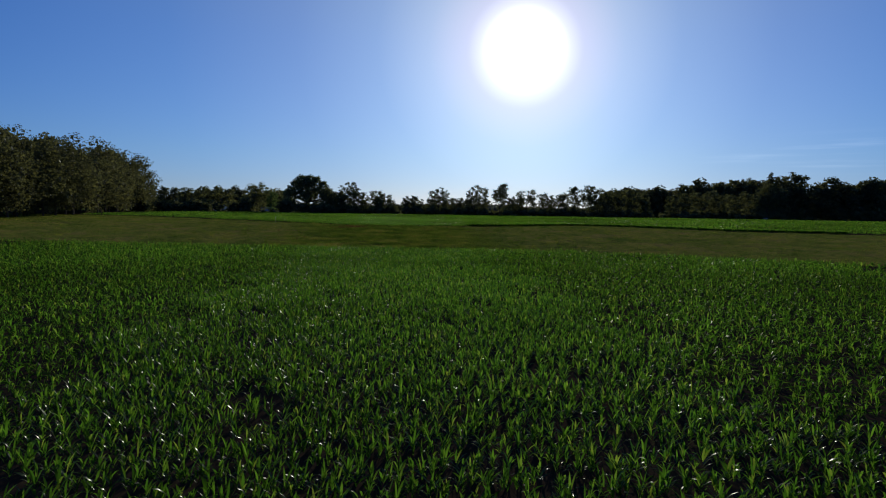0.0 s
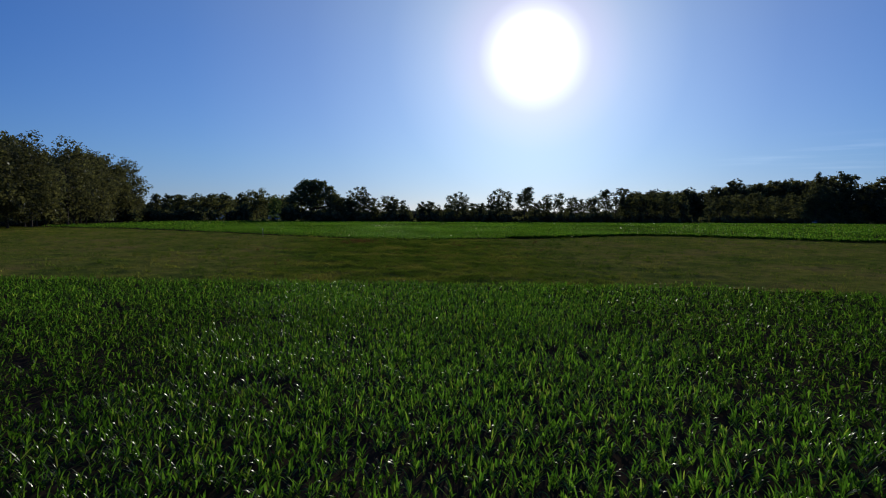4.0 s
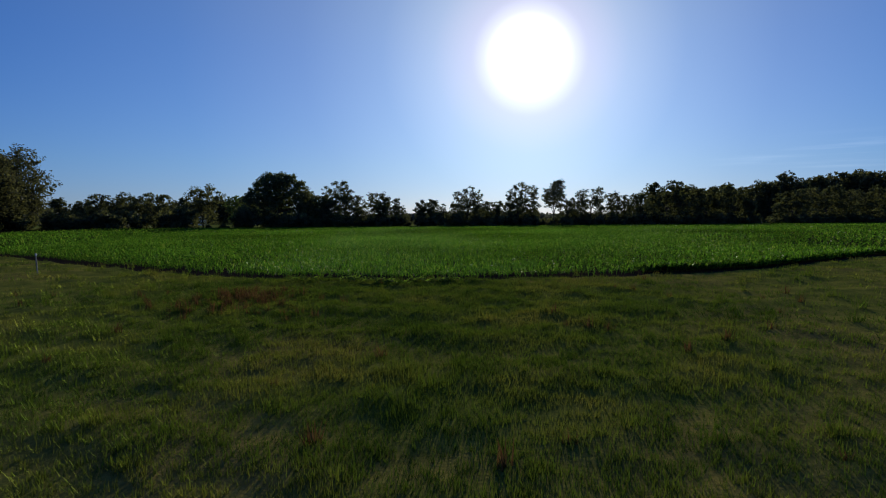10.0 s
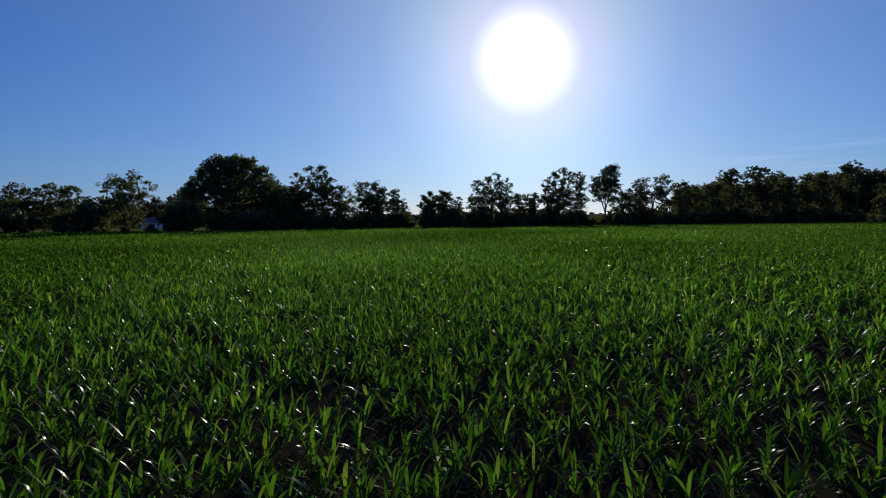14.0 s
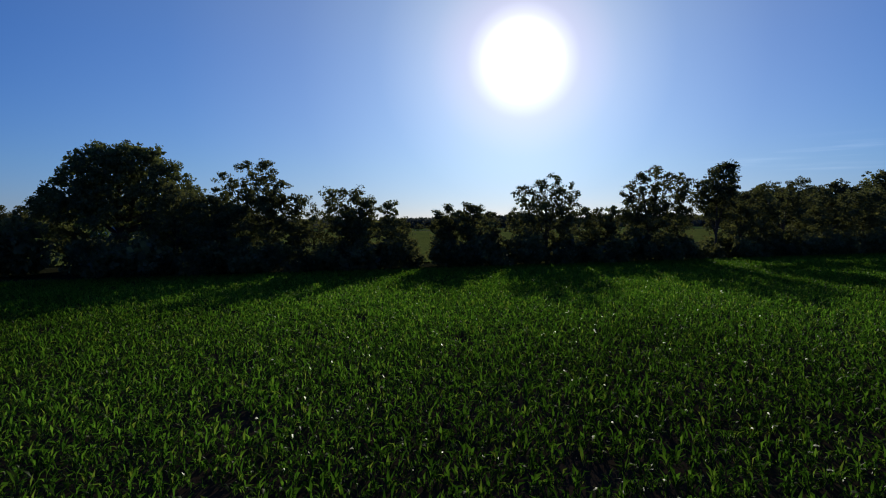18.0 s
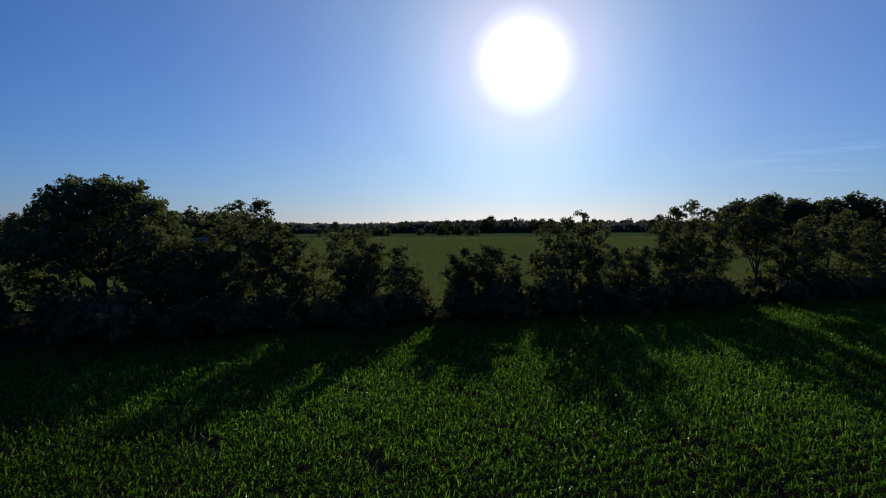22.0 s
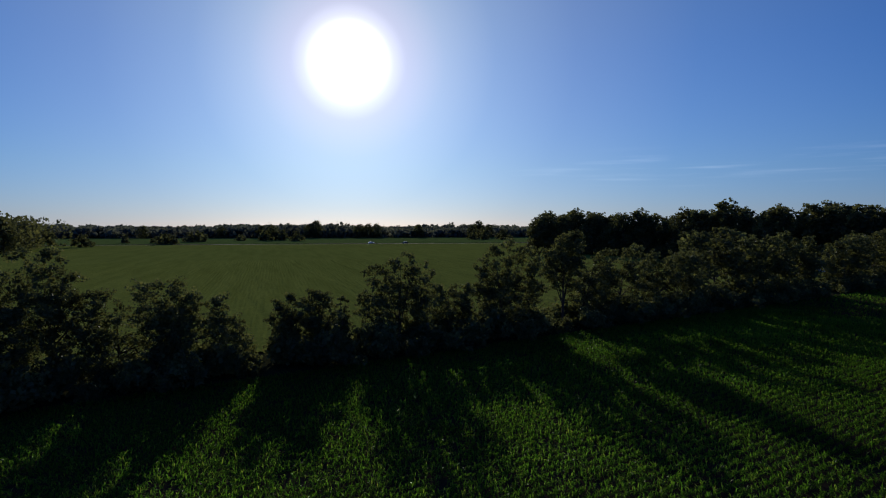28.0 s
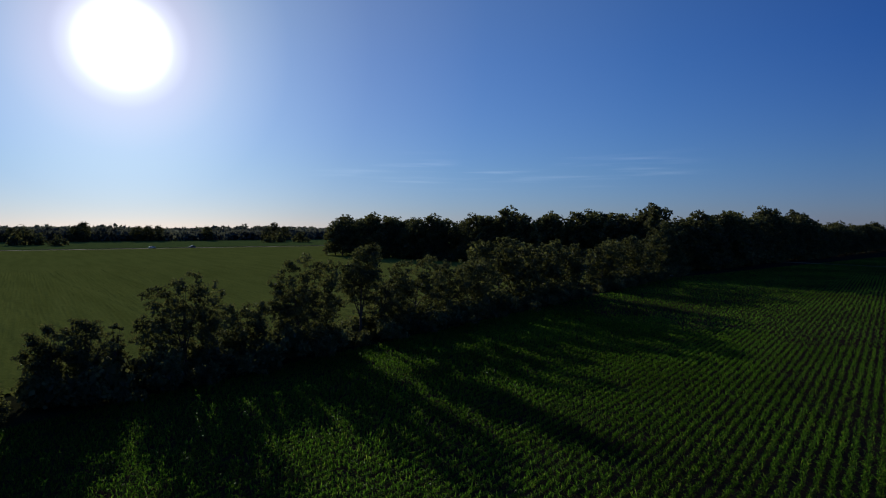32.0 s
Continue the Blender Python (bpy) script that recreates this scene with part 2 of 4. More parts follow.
# pale, bluish leaves: the haze of distance is painted into their colour
HAZYFARLEAF = leaf_material("distant leaf, haze in colour", ((0.0, (0.070, 0.080, 0.075)), (1.0, (0.118, 0.124, 0.112))), (1.4, 1.4, 1.0), 0.02, gloss=0.002, rough=0.6, through=0.4)
BARK = plain_material("bark", (0.085, 0.065, 0.05), 0.9, 0.4, 2.0, 0.03, spec=0.05)
SOIL = plain_material("ploughed soil", (0.038, 0.029, 0.020), 0.95, 0.35, 0.4, 0.05, spec=0.0)
# litter kept very dark: the hedgerow's shade is put into its colour
SHADELITTER = plain_material("leaf litter and ivy, shade in colour", (0.034, 0.036, 0.018), 0.95, 0.5, 0.8, 0.08, spec=0.0, fine=12.0)


def turf_material():
    """Rough grass sward: green, olive and dead-brown patches over a matted, tufted surface."""
    m, n, l = material("meadow turf")
    geo = n.new("ShaderNodeNewGeometry")
    big, mid, small = node(n, "ShaderNodeTexNoise", Scale=0.16, Detail=5.0), node(n, "ShaderNodeTexNoise", Scale=1.1, Detail=5.0), node(n, "ShaderNodeTexNoise", Scale=14.0, Detail=4.0)
    for t in (big, mid, small):
        l.new(geo.outputs["Position"], t.inputs["Vector"])
    r = ramp(n, ((0.3, (0.125, 0.155, 0.032)), (0.5, (0.200, 0.196, 0.044)), (0.62, (0.235, 0.198, 0.056)), (0.75, (0.220, 0.160, 0.066))))
    l.new(big.outputs["Fac"], r.inputs[0])
    r2 = ramp(n, ((0.35, (0.65, 0.7, 0.7)), (0.65, (1.15, 1.1, 1.0))))
    l.new(mid.outputs["Fac"], r2.inputs[0])
    c = mixcol(n, l, 1.0, r.outputs["Color"], r2.outputs["Color"], "MULTIPLY")
    r3 = ramp(n, ((0.3, (0.7, 0.72, 0.7)), (0.7, (1.15, 1.15, 1.1))))
    l.new(small.outputs["Fac"], r3.inputs[0])
    c = mixcol(n, l, 1.0, c, r3.outputs["Color"], "MULTIPLY")
    d = n.new("ShaderNodeBsdfDiffuse")
    l.new(c, d.inputs["Color"])
    bp = node(n, "ShaderNodeBump", Strength=0.6, Distance=0.035)
    l.new(small.outputs["Fac"], bp.inputs["Height"])
    l.new(bp.outputs[0], d.inputs["Normal"])
    o = n.new("ShaderNodeOutputMaterial")
    l.new(d.outputs[0], o.inputs["Surface"])
    return m


TURF = turf_material()
SIDING = plain_material("white siding", (0.62, 0.63, 0.64), 0.6, 0.08, 0.5, 0.01)
BLUESIDE = plain_material("blue-grey siding", (0.20, 0.21, 0.235), 0.6, 0.1, 0.5, 0.01)
SHINGLE = plain_material("grey shingle", (0.16, 0.15, 0.145), 0.85, 0.25, 1.5, 0.02)
GRAVEL = plain_material("pale gravel", (0.17, 0.155, 0.11), 0.95, 0.2, 0.6, 0.02)
GLASS = plain_material("window glass", (0.03, 0.035, 0.04), 0.08, 0.05, 1.0, 0, 0.0, 0.8)
CARPAINT = plain_material("white car paint", (0.7, 0.7, 0.7), 0.25, 0.04, 1.0, 0, 0.0, 0.6)
DARKPAINT = plain_material("dark car paint", (0.06, 0.065, 0.075), 0.25, 0.05, 1.0, 0, 0.0, 0.6)
STAKEWOOD = plain_material("weathered stake wood", (0.30, 0.27, 0.22), 0.85, 0.3, 6.0, 0.005)
RUBBER = plain_material("black rubber", (0.02, 0.02, 0.02), 0.85, 0.1)

# ---- mesh helpers ----
def mesh_of(name, verts, corners, size, mat, smooth=False):
    """A mesh from an array of vertices and one of faces that all have the same number of corners."""
    me = bpy.data.meshes.new(name)
    verts, corners = np.asarray(verts, np.float32).reshape(-1, 3), np.asarray(corners, np.int32).reshape(-1, size)
    me.vertices.add(len(verts))
    me.vertices.foreach_set("co", verts.ravel())
    me.loops.add(corners.size)
    me.loops.foreach_set("vertex_index", corners.ravel())
    me.polygons.add(len(corners))
    me.polygons.foreach_set("loop_start", np.arange(0, corners.size, size, dtype=np.int32))
    if smooth:
        me.polygons.foreach_set("use_smooth", np.ones(len(corners), bool))
    me.materials.append(mat)
    me.update(calc_edges=True)
    return me


def under(ob, parent):
    ob.parent = parent
    return ob


def part(name, bm, mat, parent, label=""):
    me = bpy.data.meshes.new(name)
    bm.to_mesh(me)
    bm.free()
    me.materials.append(mat)
    return tagged(under(new(name, me), parent), label)


def box(bm, size, at, bevel=0.0):
    r = bmesh.ops.create_cube(bm, size=1)
    bmesh.ops.scale(bm, vec=size, verts=r["verts"])
    bmesh.ops.translate(bm, vec=at, verts=r["verts"])
    if bevel:
        es = list({e for v in r["verts"] for e in v.link_edges})
        bmesh.ops.bevel(bm, geom=es, offset=bevel, segments=1, affect="EDGES")
    return bm


def boxed(size, at, bevel=0.0):
    return box(bmesh.new(), size, at, bevel)


# ---- the lie of the land ----
LAND_Y = np.array([-400, 20, 36, 55, 64, 80, 97, 130, 160, 190, 230, 300, 4000], float)
LAND_Z = np.array([0.32, 0.32, 0.38, 0.6, 1.0, 1.5, 2.0, 2.55, 2.95, 3.2, 3.25, 3.2, 3.2])


def land(x, y):
    """Height of the bare ground."""
    y = np.asarray(y, float)
    return sum(np.interp(y + d, LAND_Y, LAND_Z) for d in (-6, -3, 0, 3, 6)) / 5


ROW = np.array([0.945, 0.327])                          # the way the corn rows run
ACROSS = np.array([-ROW[1], ROW[0]])
STRIP_NEAR = np.array([[-120, 68], [-60, 60], [-20, 57.2], [12, 56.5], [33, 48.5], [80, 31], [200, -10]], float)
STRIP_FAR = np.array([[-120, 141], [-91, 135], [-75, 131], [-60, 127], [-45, 118.5], [-33, 110.5], [-22, 102.6], [-15, 99.4], [-8, 98.3], [2, 99.6], [11, 103], [23, 112], [30, 110],
                      [36, 105], [45, 98], [80, 90], [200, 70]], float)


def near_edge(x):
    return np.interp(x, STRIP_NEAR[:, 0], STRIP_NEAR[:, 1]) + 0.22 * np.sin(x * 0.7) + 0.14 * np.sin(x * 1.9)


def far_edge(x):
    return np.interp(x, STRIP_FAR[:, 0], STRIP_FAR[:, 1]) + 0.15 * np.sin(x * 0.5 + 1) + 0.10 * np.sin(x * 1.7)


def tree_line(x):
    return 225.0 + 0.354 * np.asarray(x, float)


def path_x(y):
    return np.interp(y, [0, 40, 100, 160], [0, -3.2, -9, -14.5])


def sheet(name, xs, ys, mat, lift=0.0, rough=0.0, seed=3):
    """A ground sheet over a grid of x and y."""
    gx, gy = np.meshgrid(xs, ys)
    z = land(gx, gy) + lift
    if rough:
        z = z + np.random.default_rng(seed).normal(0, rough, z.shape)
    nx, ny = len(xs), len(ys)
    i = np.arange(nx * ny).reshape(ny, nx)
    f = np.stack([i[:-1, :-1], i[:-1, 1:], i[1:, 1:], i[1:, :-1]], -1)
    return mesh_of(name, np.stack([gx, gy, z], -1), f, 4, mat, True)


ground = tagged(new("ground", sheet("ground", np.r_[-4000, -1500, -600, np.arange(-300, 301, 6.0), 600, 1500, 4000],
                np.r_[-1500, -400, np.arange(-100, 261, 4.0), 320, 500, 900, 2000, 4500], SOIL)),
                "brown ploughed soil of gently rising farmland", "ground", kind="structure")
WAVES = np.random.default_rng(17).uniform(-1, 1, (14, 4))


def lumps(x, y):
    """Tussocks of the meadow, in metres above the land."""
    z = 0
    for k, (a, b, c, d) in enumerate(WAVES):
        f = 1.3 + 0.33 * k
        z = z + np.sin(f * (x * math.cos(3 * a) + y * math.sin(3 * a)) + 9 * c + 1.5 * np.sin(0.6 * x + 0.5 * y + 6 * d)) / (1 + 0.12 * k)
    return 0.021 * np.maximum(z, -1.5) + 0.03


sx = np.arange(-110, 111, 0.5)
sv = np.linspace(0, 1, 111)
gx = np.repeat(sx[None], 111, 0)
gy = near_edge(sx)[None] + 0.3 + (far_edge(sx) - near_edge(sx) - 1.5)[None] * sv[:, None]
si = np.arange(gx.size).reshape(gx.shape)
turf = mesh_of("meadow_strip", np.stack([gx, gy, land(gx, gy) + 0.02 + lumps(gx, gy)], -1),
               np.stack([si[:-1, :-1], si[:-1, 1:], si[1:, 1:], si[1:, :-1]], -1), 4, TURF, True)
tagged(new("meadow_strip", turf), "olive grassed waterway between the corn fields", "grass strip", kind="structure")

# strip of bank under the hedgerow, coloured dark in place of shade
hb = np.arange(-130, 200, 2.0)
hv = np.linspace(-4.5, 9, 10)
hx = np.repeat(hb[None], 10, 0)
hy = tree_line(hb)[None] + hv[:, None] * (1 + 1.6 * np.clip((-38 - hb) / 20, 0, 1))[None]
hi = np.arange(hx.size).reshape(hx.shape)
tagged(new("hedge_bank", mesh_of("hedge_bank", np.stack([hx, hy, land(hx, hy) + 0.03 + 0.12 * np.random.default_rng(2).random(hx.shape)], -1),
       np.stack([hi[:-1, :-1], hi[:-1, 1:], hi[1:, 1:], hi[1:, :-1]], -1), 4, SHADELITTER, True)), "bank of leaf litter under the hedgerow, shade in its colour", "bank", kind="structure")

# ---- corn ----
def blade(rng, base_z, azim, length, width, lift, droop, steps):
    """One arching leaf: pairs of edge points and a tip. Returns vertices and triangles."""
    s = np.linspace(0, 1, steps + 1)
    ang = lift - droop * s ** 1.5
    dr, dz = np.cos(ang) * length / steps, np.sin(ang) * length / steps
    r, z = np.r_[0, np.cumsum(dr)[:-1]] + 0.01, base_z + np.r_[0, np.cumsum(dz)[:-1]]
    w = width * np.array([0.55, 1.0, 0.85, 0.6, 0.35])[: steps + 1] if steps > 2 else width * np.array([0.7, 1.0, 0.5])[: steps + 1]
    ca, sa = math.cos(azim), math.sin(azim)
    tilt = rng.uniform(-0.5, 0.5)
    v = []
    for k in range(steps):
        for side in (-0.5, 0.5):
            o = side * w[k]
            v.append((r[k] * ca - o * sa * math.cos(tilt), r[k] * sa + o * ca * math.cos(tilt), z[k] + o * math.sin(tilt)))
    v.append((r[steps] * ca, r[steps] * sa, z[steps]))
    f = []
    for k in range(steps - 1):
        a = 2 * k
        f += [(a, a + 1, a + 3), (a, a + 3, a + 2)]
    f.append((2 * steps - 2, 2 * steps - 1, 2 * steps))
    return np.array(v), np.array(f)


def dash(rng, base_z, azim, length, width, lift, droop):
    """A small bent leaf of two triangles, for plants further off."""
    ca, sa = math.cos(azim), math.sin(azim)
    r1, z1 = math.cos(lift) * length * 0.5, base_z + math.sin(lift) * length * 0.5
    a2 = lift - droop * 0.8
    r2, z2 = r1 + math.cos(a2) * length * 0.5, z1 + math.sin(a2) * length * 0.5
    t = rng.uniform(-0.7, 0.7)
    ox, oy, oz = -sa * width * 0.5 * math.cos(t), ca * width * 0.5 * math.cos(t), width * 0.5 * math.sin(t)
    return (np.array([(0.01 * ca, 0.01 * sa, base_z), (r1 * ca - ox, r1 * sa - oy, z1 - oz), (r1 * ca + ox, r1 * sa + oy, z1 + oz), (r2 * ca, r2 * sa, z2)]),
            np.array([(0, 1, 2), (1, 3, 2)]))


def corn_leaves(rng, leaves, steps, broad=1.0, long=1.0):
    """The leaves of one plant, about 0.4 m tall, as a list of (vertices, triangles)."""
    turn = rng.uniform(0, math.pi)
    out = []
    for i in range(leaves):
        h = i / max(1, leaves - 1)
        az = turn + math.pi * (i % 2) + rng.normal(0, 0.7)
        z, ln, w = 0.04 + 0.17 * h, rng.uniform(0.15, 0.30) * long, rng.uniform(0.017, 0.029) * broad
        up, bend = rng.uniform(0.6, 1.25) + 0.2 * h, rng.uniform(0.6, 2.6) * (1.1 - 0.5 * h)
        out.append(blade(rng, z, az, ln, w, up, bend, steps) if steps else dash(rng, z, az, ln, w, up, bend))
    return out


def joined(pieces):
    v, f, n = [], [], 0
    for a, b in pieces:
        v.append(a)
        f.append(b + n)
        n += len(a)
    return np.concatenate(v), np.concatenate(f)


def stalk_piece(h=0.24, r=0.009):
    v = [(r * math.cos(a), r * math.sin(a), z) for z in (0, h) for a in (0, 2.1, 4.2)]
    f = [(0, 1, 4), (0, 4, 3), (1, 2, 5), (1, 5, 4), (2, 0, 3), (2, 3, 5)]
    return np.array(v), np.array(f)


def scatter(name, places, templates, rng, mat, size=(0.85, 1.15), wide=None):
    """Many small plants in one mesh: each place takes one of the templates, turned and scaled."""
    pick = rng.integers(0, len(templates), len(places))
    vs, fs, n = [], [], 0
    for k, (tv, tf) in enumerate(templates):
        p = places[pick == k]
        if not len(p):
            continue
        a, s = rng.uniform(0, 2 * math.pi, len(p)), rng.uniform(*size, len(p))
        c, d = np.cos(a) * s, np.sin(a) * s
        lean = rng.normal(0, 0.06, (len(p), 2))
        x = tv[None, :, 0] * c[:, None] - tv[None, :, 1] * d[:, None] + tv[None, :, 2] * lean[:, :1]
        y = tv[None, :, 0] * d[:, None] + tv[None, :, 1] * c[:, None] + tv[None, :, 2] * lean[:, 1:]
        z = tv[None, :, 2] * s[:, None]
        vs.append((np.stack([x, y, z], -1) + p[:, None]).reshape(-1, 3))
        fs.append((tf[None] + (np.arange(len(p)) * len(tv))[:, None, None] + n).reshape(-1, 3))
        n += len(p) * len(tv)
    return mesh_of(name, np.concatenate(vs), np.concatenate(fs), 3, mat)


def field_points(rng, x0, x1, y0, y1, gap, row=0.76, jitter=0.04):
    """Plants along the rows inside a rectangle of the plan."""
    cs = np.array([(x, y) for x in (x0, x1) for y in (y0, y1)])
    u, v = cs @ ROW, cs @ ACROSS
    vv = np.arange(math.floor(v.min() / row), v.max() / row) * row
    uu = np.arange(u.min(), u.max(), gap)
    gu, gv = np.meshgrid(uu, vv)
    gu = gu + rng.uniform(-0.4, 0.4, gu.shape) * gap
    gv = gv + rng.normal(0, jitter, gv.shape)
    p = gu.reshape(-1, 1) * ROW + gv.reshape(-1, 1) * ACROSS
    return p[(p[:, 0] > x0) & (p[:, 0] < x1) & (p[:, 1] > y0) & (p[:, 1] < y1)]


def in_corn(p):
    x, y = p[:, 0], p[:, 1]
    first = y < near_edge(x)
    second = (y > far_edge(x)) & (y < np.minimum(tree_line(x) - 3.9, 272 + 0.11 * (x - 150))) & (x > -78 + 0.0 * y)
    return first | second


def seated(p):
    return np.c_[p, land(p[:, 0], p[:, 1])]


rng = np.random.default_rng(11)
full = [joined(corn_leaves(rng, 9, 3, 1.3, 0.92)) for _ in range(20)]
middle = [joined(corn_leaves(rng, 7, 0, 1.9, 1.25)) for _ in range(16)]
small = [joined(corn_leaves(rng, 7, 0, 2.2, 1.3)) for _ in range(16)]
rough = [joined([(v * (1.25, 1.25, 1.05), f) for v, f in corn_leaves(rng, 6, 0, 3.4, 1.5)]) for _ in range(12)]


def near_zone(p):
    x, y = p[:, 0], p[:, 1]
    return (abs(x - path_x(y)) < 7.6 + 1.2 * np.sin(y * 0.8)) & (((y > 5) & (y < 62)) | ((y > 94) & (y < 160 + 2 * np.sin(x))))


def fine_zone(p):
    x, y = p[:, 0], p[:, 1]
    return (x > -56) & (x < 62) & (y > 158) & (abs(x + 14) < 22 + 1.1 * np.maximum(0, y - 158))


def middle_zone(p):
    x, y = p[:, 0], p[:, 1]
    return (x > path_x(y) - 34) & (x < path_x(y) + 36 + 1.3 * np.clip(y - 150, 0, 36) + 3 * np.sin(0.4 * y)) & (y > 4) & (y < 246)


LABEL = "knee-high green corn plants in close rows on brown soil"


def stand(name, p, templates, thin=0.0):
    """A stretch of the crop: plants on their rows, with thin spots where few came up."""
    bare = np.sin(p[:, 0] * 0.9 + 1.7 * np.sin(p[:, 1] * 0.37)) + np.sin(p[:, 1] * 1.3 + 2.1 * np.sin(p[:, 0] * 0.29)) + 0.8 * np.sin(p[:, 0] * 2.3 + p[:, 1] * 1.9)
    p = p[rng.random(len(p)) > thin + 0.55 * np.clip((bare - 1.1) / 1.2, 0, 1)]
    tagged(new("corn_crop", scatter(name, seated(p), templates, rng, CORN, (0.75, 1.2))), LABEL, "corn", kind="stuff")


p = field_points(rng, -30, 20, 0, 180, 0.068, jitter=0.15)
stand("corn_crop", p[in_corn(p) & near_zone(p)], full, 0.04)
p = field_points(rng, -60, 84, -2, 246, 0.118, jitter=0.12)
stand("corn_crop_middle", p[in_corn(p) & middle_zone(p) & ~near_zone(p) & ~fine_zone(p)], middle)
p = field_points(rng, -56, 62, 158, 248, 0.085, jitter=0.12)
stand("corn_crop_hedge", p[in_corn(p) & fine_zone(p)], small)
p = field_points(rng, -80, 345, -40, 345, 0.6, jitter=0.12)
p = p[in_corn(p) & ~middle_zone(p) & ~near_zone(p) & ~fine_zone(p) & (p[:, 0] < 118 + 1.3 * np.maximum(0, p[:, 1] - 100)) & (abs(p[:, 0] - 257) > 2.2)]
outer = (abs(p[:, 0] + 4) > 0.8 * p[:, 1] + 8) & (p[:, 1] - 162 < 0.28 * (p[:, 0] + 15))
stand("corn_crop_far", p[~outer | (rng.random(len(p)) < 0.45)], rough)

# the dense, taller front rows along the bank of the waterway
p = np.c_[rng.uniform(4, 62, 5200), rng.uniform(0, 1.6, 5200)]
p[:, 1] += far_edge(p[:, 0]) - 0.3
tagged(new("corn_crop", scatter("corn_crop_edge", seated(p), middle, rng, CORN, (1.0, 1.45))), LABEL, "corn", kind="stuff")

# ---- meadow grass ----
def tuft(rng, blades, h, spread, w=0.012):
    v, f = [], []
    for i in range(blades):
        a, r = rng.uniform(0, 6.28, 2), rng.uniform(0, spread)
        b = np.array([r * math.cos(a[0]), r * math.sin(a[0]), 0])
        k = h * rng.uniform(0.6, 1.2)
        lean = k * rng.uniform(0.1, 0.75)
        tip = b + (lean * math.cos(a[1]), lean * math.sin(a[1]), k)
        side = np.array([-math.sin(a[1]), math.cos(a[1]), 0]) * w
        f.append((len(v), len(v) + 1, len(v) + 2))
        v += [b - side, b + side, tip]
    return np.array(v), np.array(f)


def on_sward(q):
    return np.c_[q, land(q[:, 0], q[:, 1]) + lumps(q[:, 0], q[:, 1])]


fine = [tuft(rng, 13, 0.14, 0.22, 0.0075) for _ in range(14)]
coarse = [tuft(rng, 9, 0.14, 0.45, 0.015) for _ in range(12)]
q = np.c_[rng.uniform(-28, 12, 170000), rng.uniform(52, 118, 170000)]
q = q[(q[:, 1] > near_edge(q[:, 0]) + 0.4) & (q[:, 1] < far_edge(q[:, 0]) - 1.6 + 0.7 * rng.random(len(q))) & (rng.random(len(q)) < 1.3 - abs(q[:, 0] - path_x(q[:, 1])) / 11)]
q = q[rng.random(len(q)) < 0.7 + 7.0 * lumps(q[:, 0], q[:, 1])]
tagged(new("meadow_grass", scatter("meadow_grass", on_sward(q), fine, rng, GRASS, (0.45, 1.25))), "olive-green uncut grass of the waterway", "grass", kind="stuff")
q = np.c_[rng.uniform(-105, 90, 100000), rng.uniform(20, 180, 100000)]
q = q[(q[:, 1] > near_edge(q[:, 0]) + 0.4) & (q[:, 1] < far_edge(q[:, 0]) - 1.6 + 0.7 * rng.random(len(q))) & (rng.random(len(q)) < abs(q[:, 0] - path_x(q[:, 1])) / 10 - 0.2)]
q = q[rng.random(len(q)) < 0.75 + 5.0 * lumps(q[:, 0], q[:, 1])]
tagged(new("meadow_grass", scatter("meadow_grass_far", on_sward(q), coarse, rng, GRASS, (0.6, 1.4))), "olive-green uncut grass of the waterway", "grass", kind="stuff")
# tall tussocks and pale dry stems that stand over the sward
tussock = [tuft(rng, 26, 0.3, 0.2, 0.009) for _ in range(8)]
q = np.c_[rng.uniform(-30, 14, 900), rng.uniform(56, 104, 900)]
q = q[(q[:, 1] > near_edge(q[:, 0])) & (q[:, 1] < far_edge(q[:, 0]) - 0.5) & (lumps(q[:, 0], q[:, 1]) > 0.025)]
tagged(new("grass_tussocks", scatter("grass_tussocks", on_sward(q), tussock, rng, GRASS, (0.5, 1.3))), "taller olive tussocks in the uncut grass", "grass", kind="stuff")
rusty = [tuft(rng, 16, 0.34, 0.16, 0.016) for _ in range(8)]
q = np.concatenate([np.c_[rng.normal(-13.6, 0.9, 90), rng.normal(92.0, 0.8, 90)], np.c_[rng.normal(-13.2, 1.6, 60), rng.normal(89.6, 0.9, 60)],
                    np.c_[rng.uniform(-26, 10, 70), rng.uniform(66, 97, 70)]])
tagged(new("dry_weeds", scatter("dry_weeds", on_sward(q), rusty, rng, DRYWEED, (0.4, 1.1))), "rusty brown dead dock weeds in the grass", "weeds", kind="stuff")

# ---- trees ----
def limb_mesh(name, points, radii, sides=7):
    """A bent, tapered limb along a few points."""
    pts = [Vector(p) for p in points]
    v, f = [], []
    for k, (p, r) in enumerate(zip(pts, radii)):
        d = (pts[min(k + 1, len(pts) - 1)] - pts[max(k - 1, 0)]).normalized()
        a = d.orthogonal().normalized()
        b = d.cross(a)
        for i in range(sides):
            t = 6.2832 * i / sides
            v.append(p + (a * math.cos(t) + b * math.sin(t)) * r)
    for k in range(len(pts) - 1):
        for i in range(sides):
            j = (i + 1) % sides
            f.append((k * sides + i, k * sides + j, (k + 1) * sides + j, (k + 1) * sides + i))
    return mesh_of(name, [tuple(c) for c in v], f, 4, BARK, True)


def turned_leaves(rng, at, size):
    """One small four-cornered leaf at each place, turned at random."""
    a = rng.normal(size=at.shape)
    a /= np.linalg.norm(a, axis=1)[:, None]
    b = np.cross(a, rng.normal(size=at.shape))
    b /= np.linalg.norm(b, axis=1)[:, None]
    s = size[:, None]
    return np.stack([at - a * s, at + b * s * 0.7, at + a * s, at - b * s * 0.7], 1)


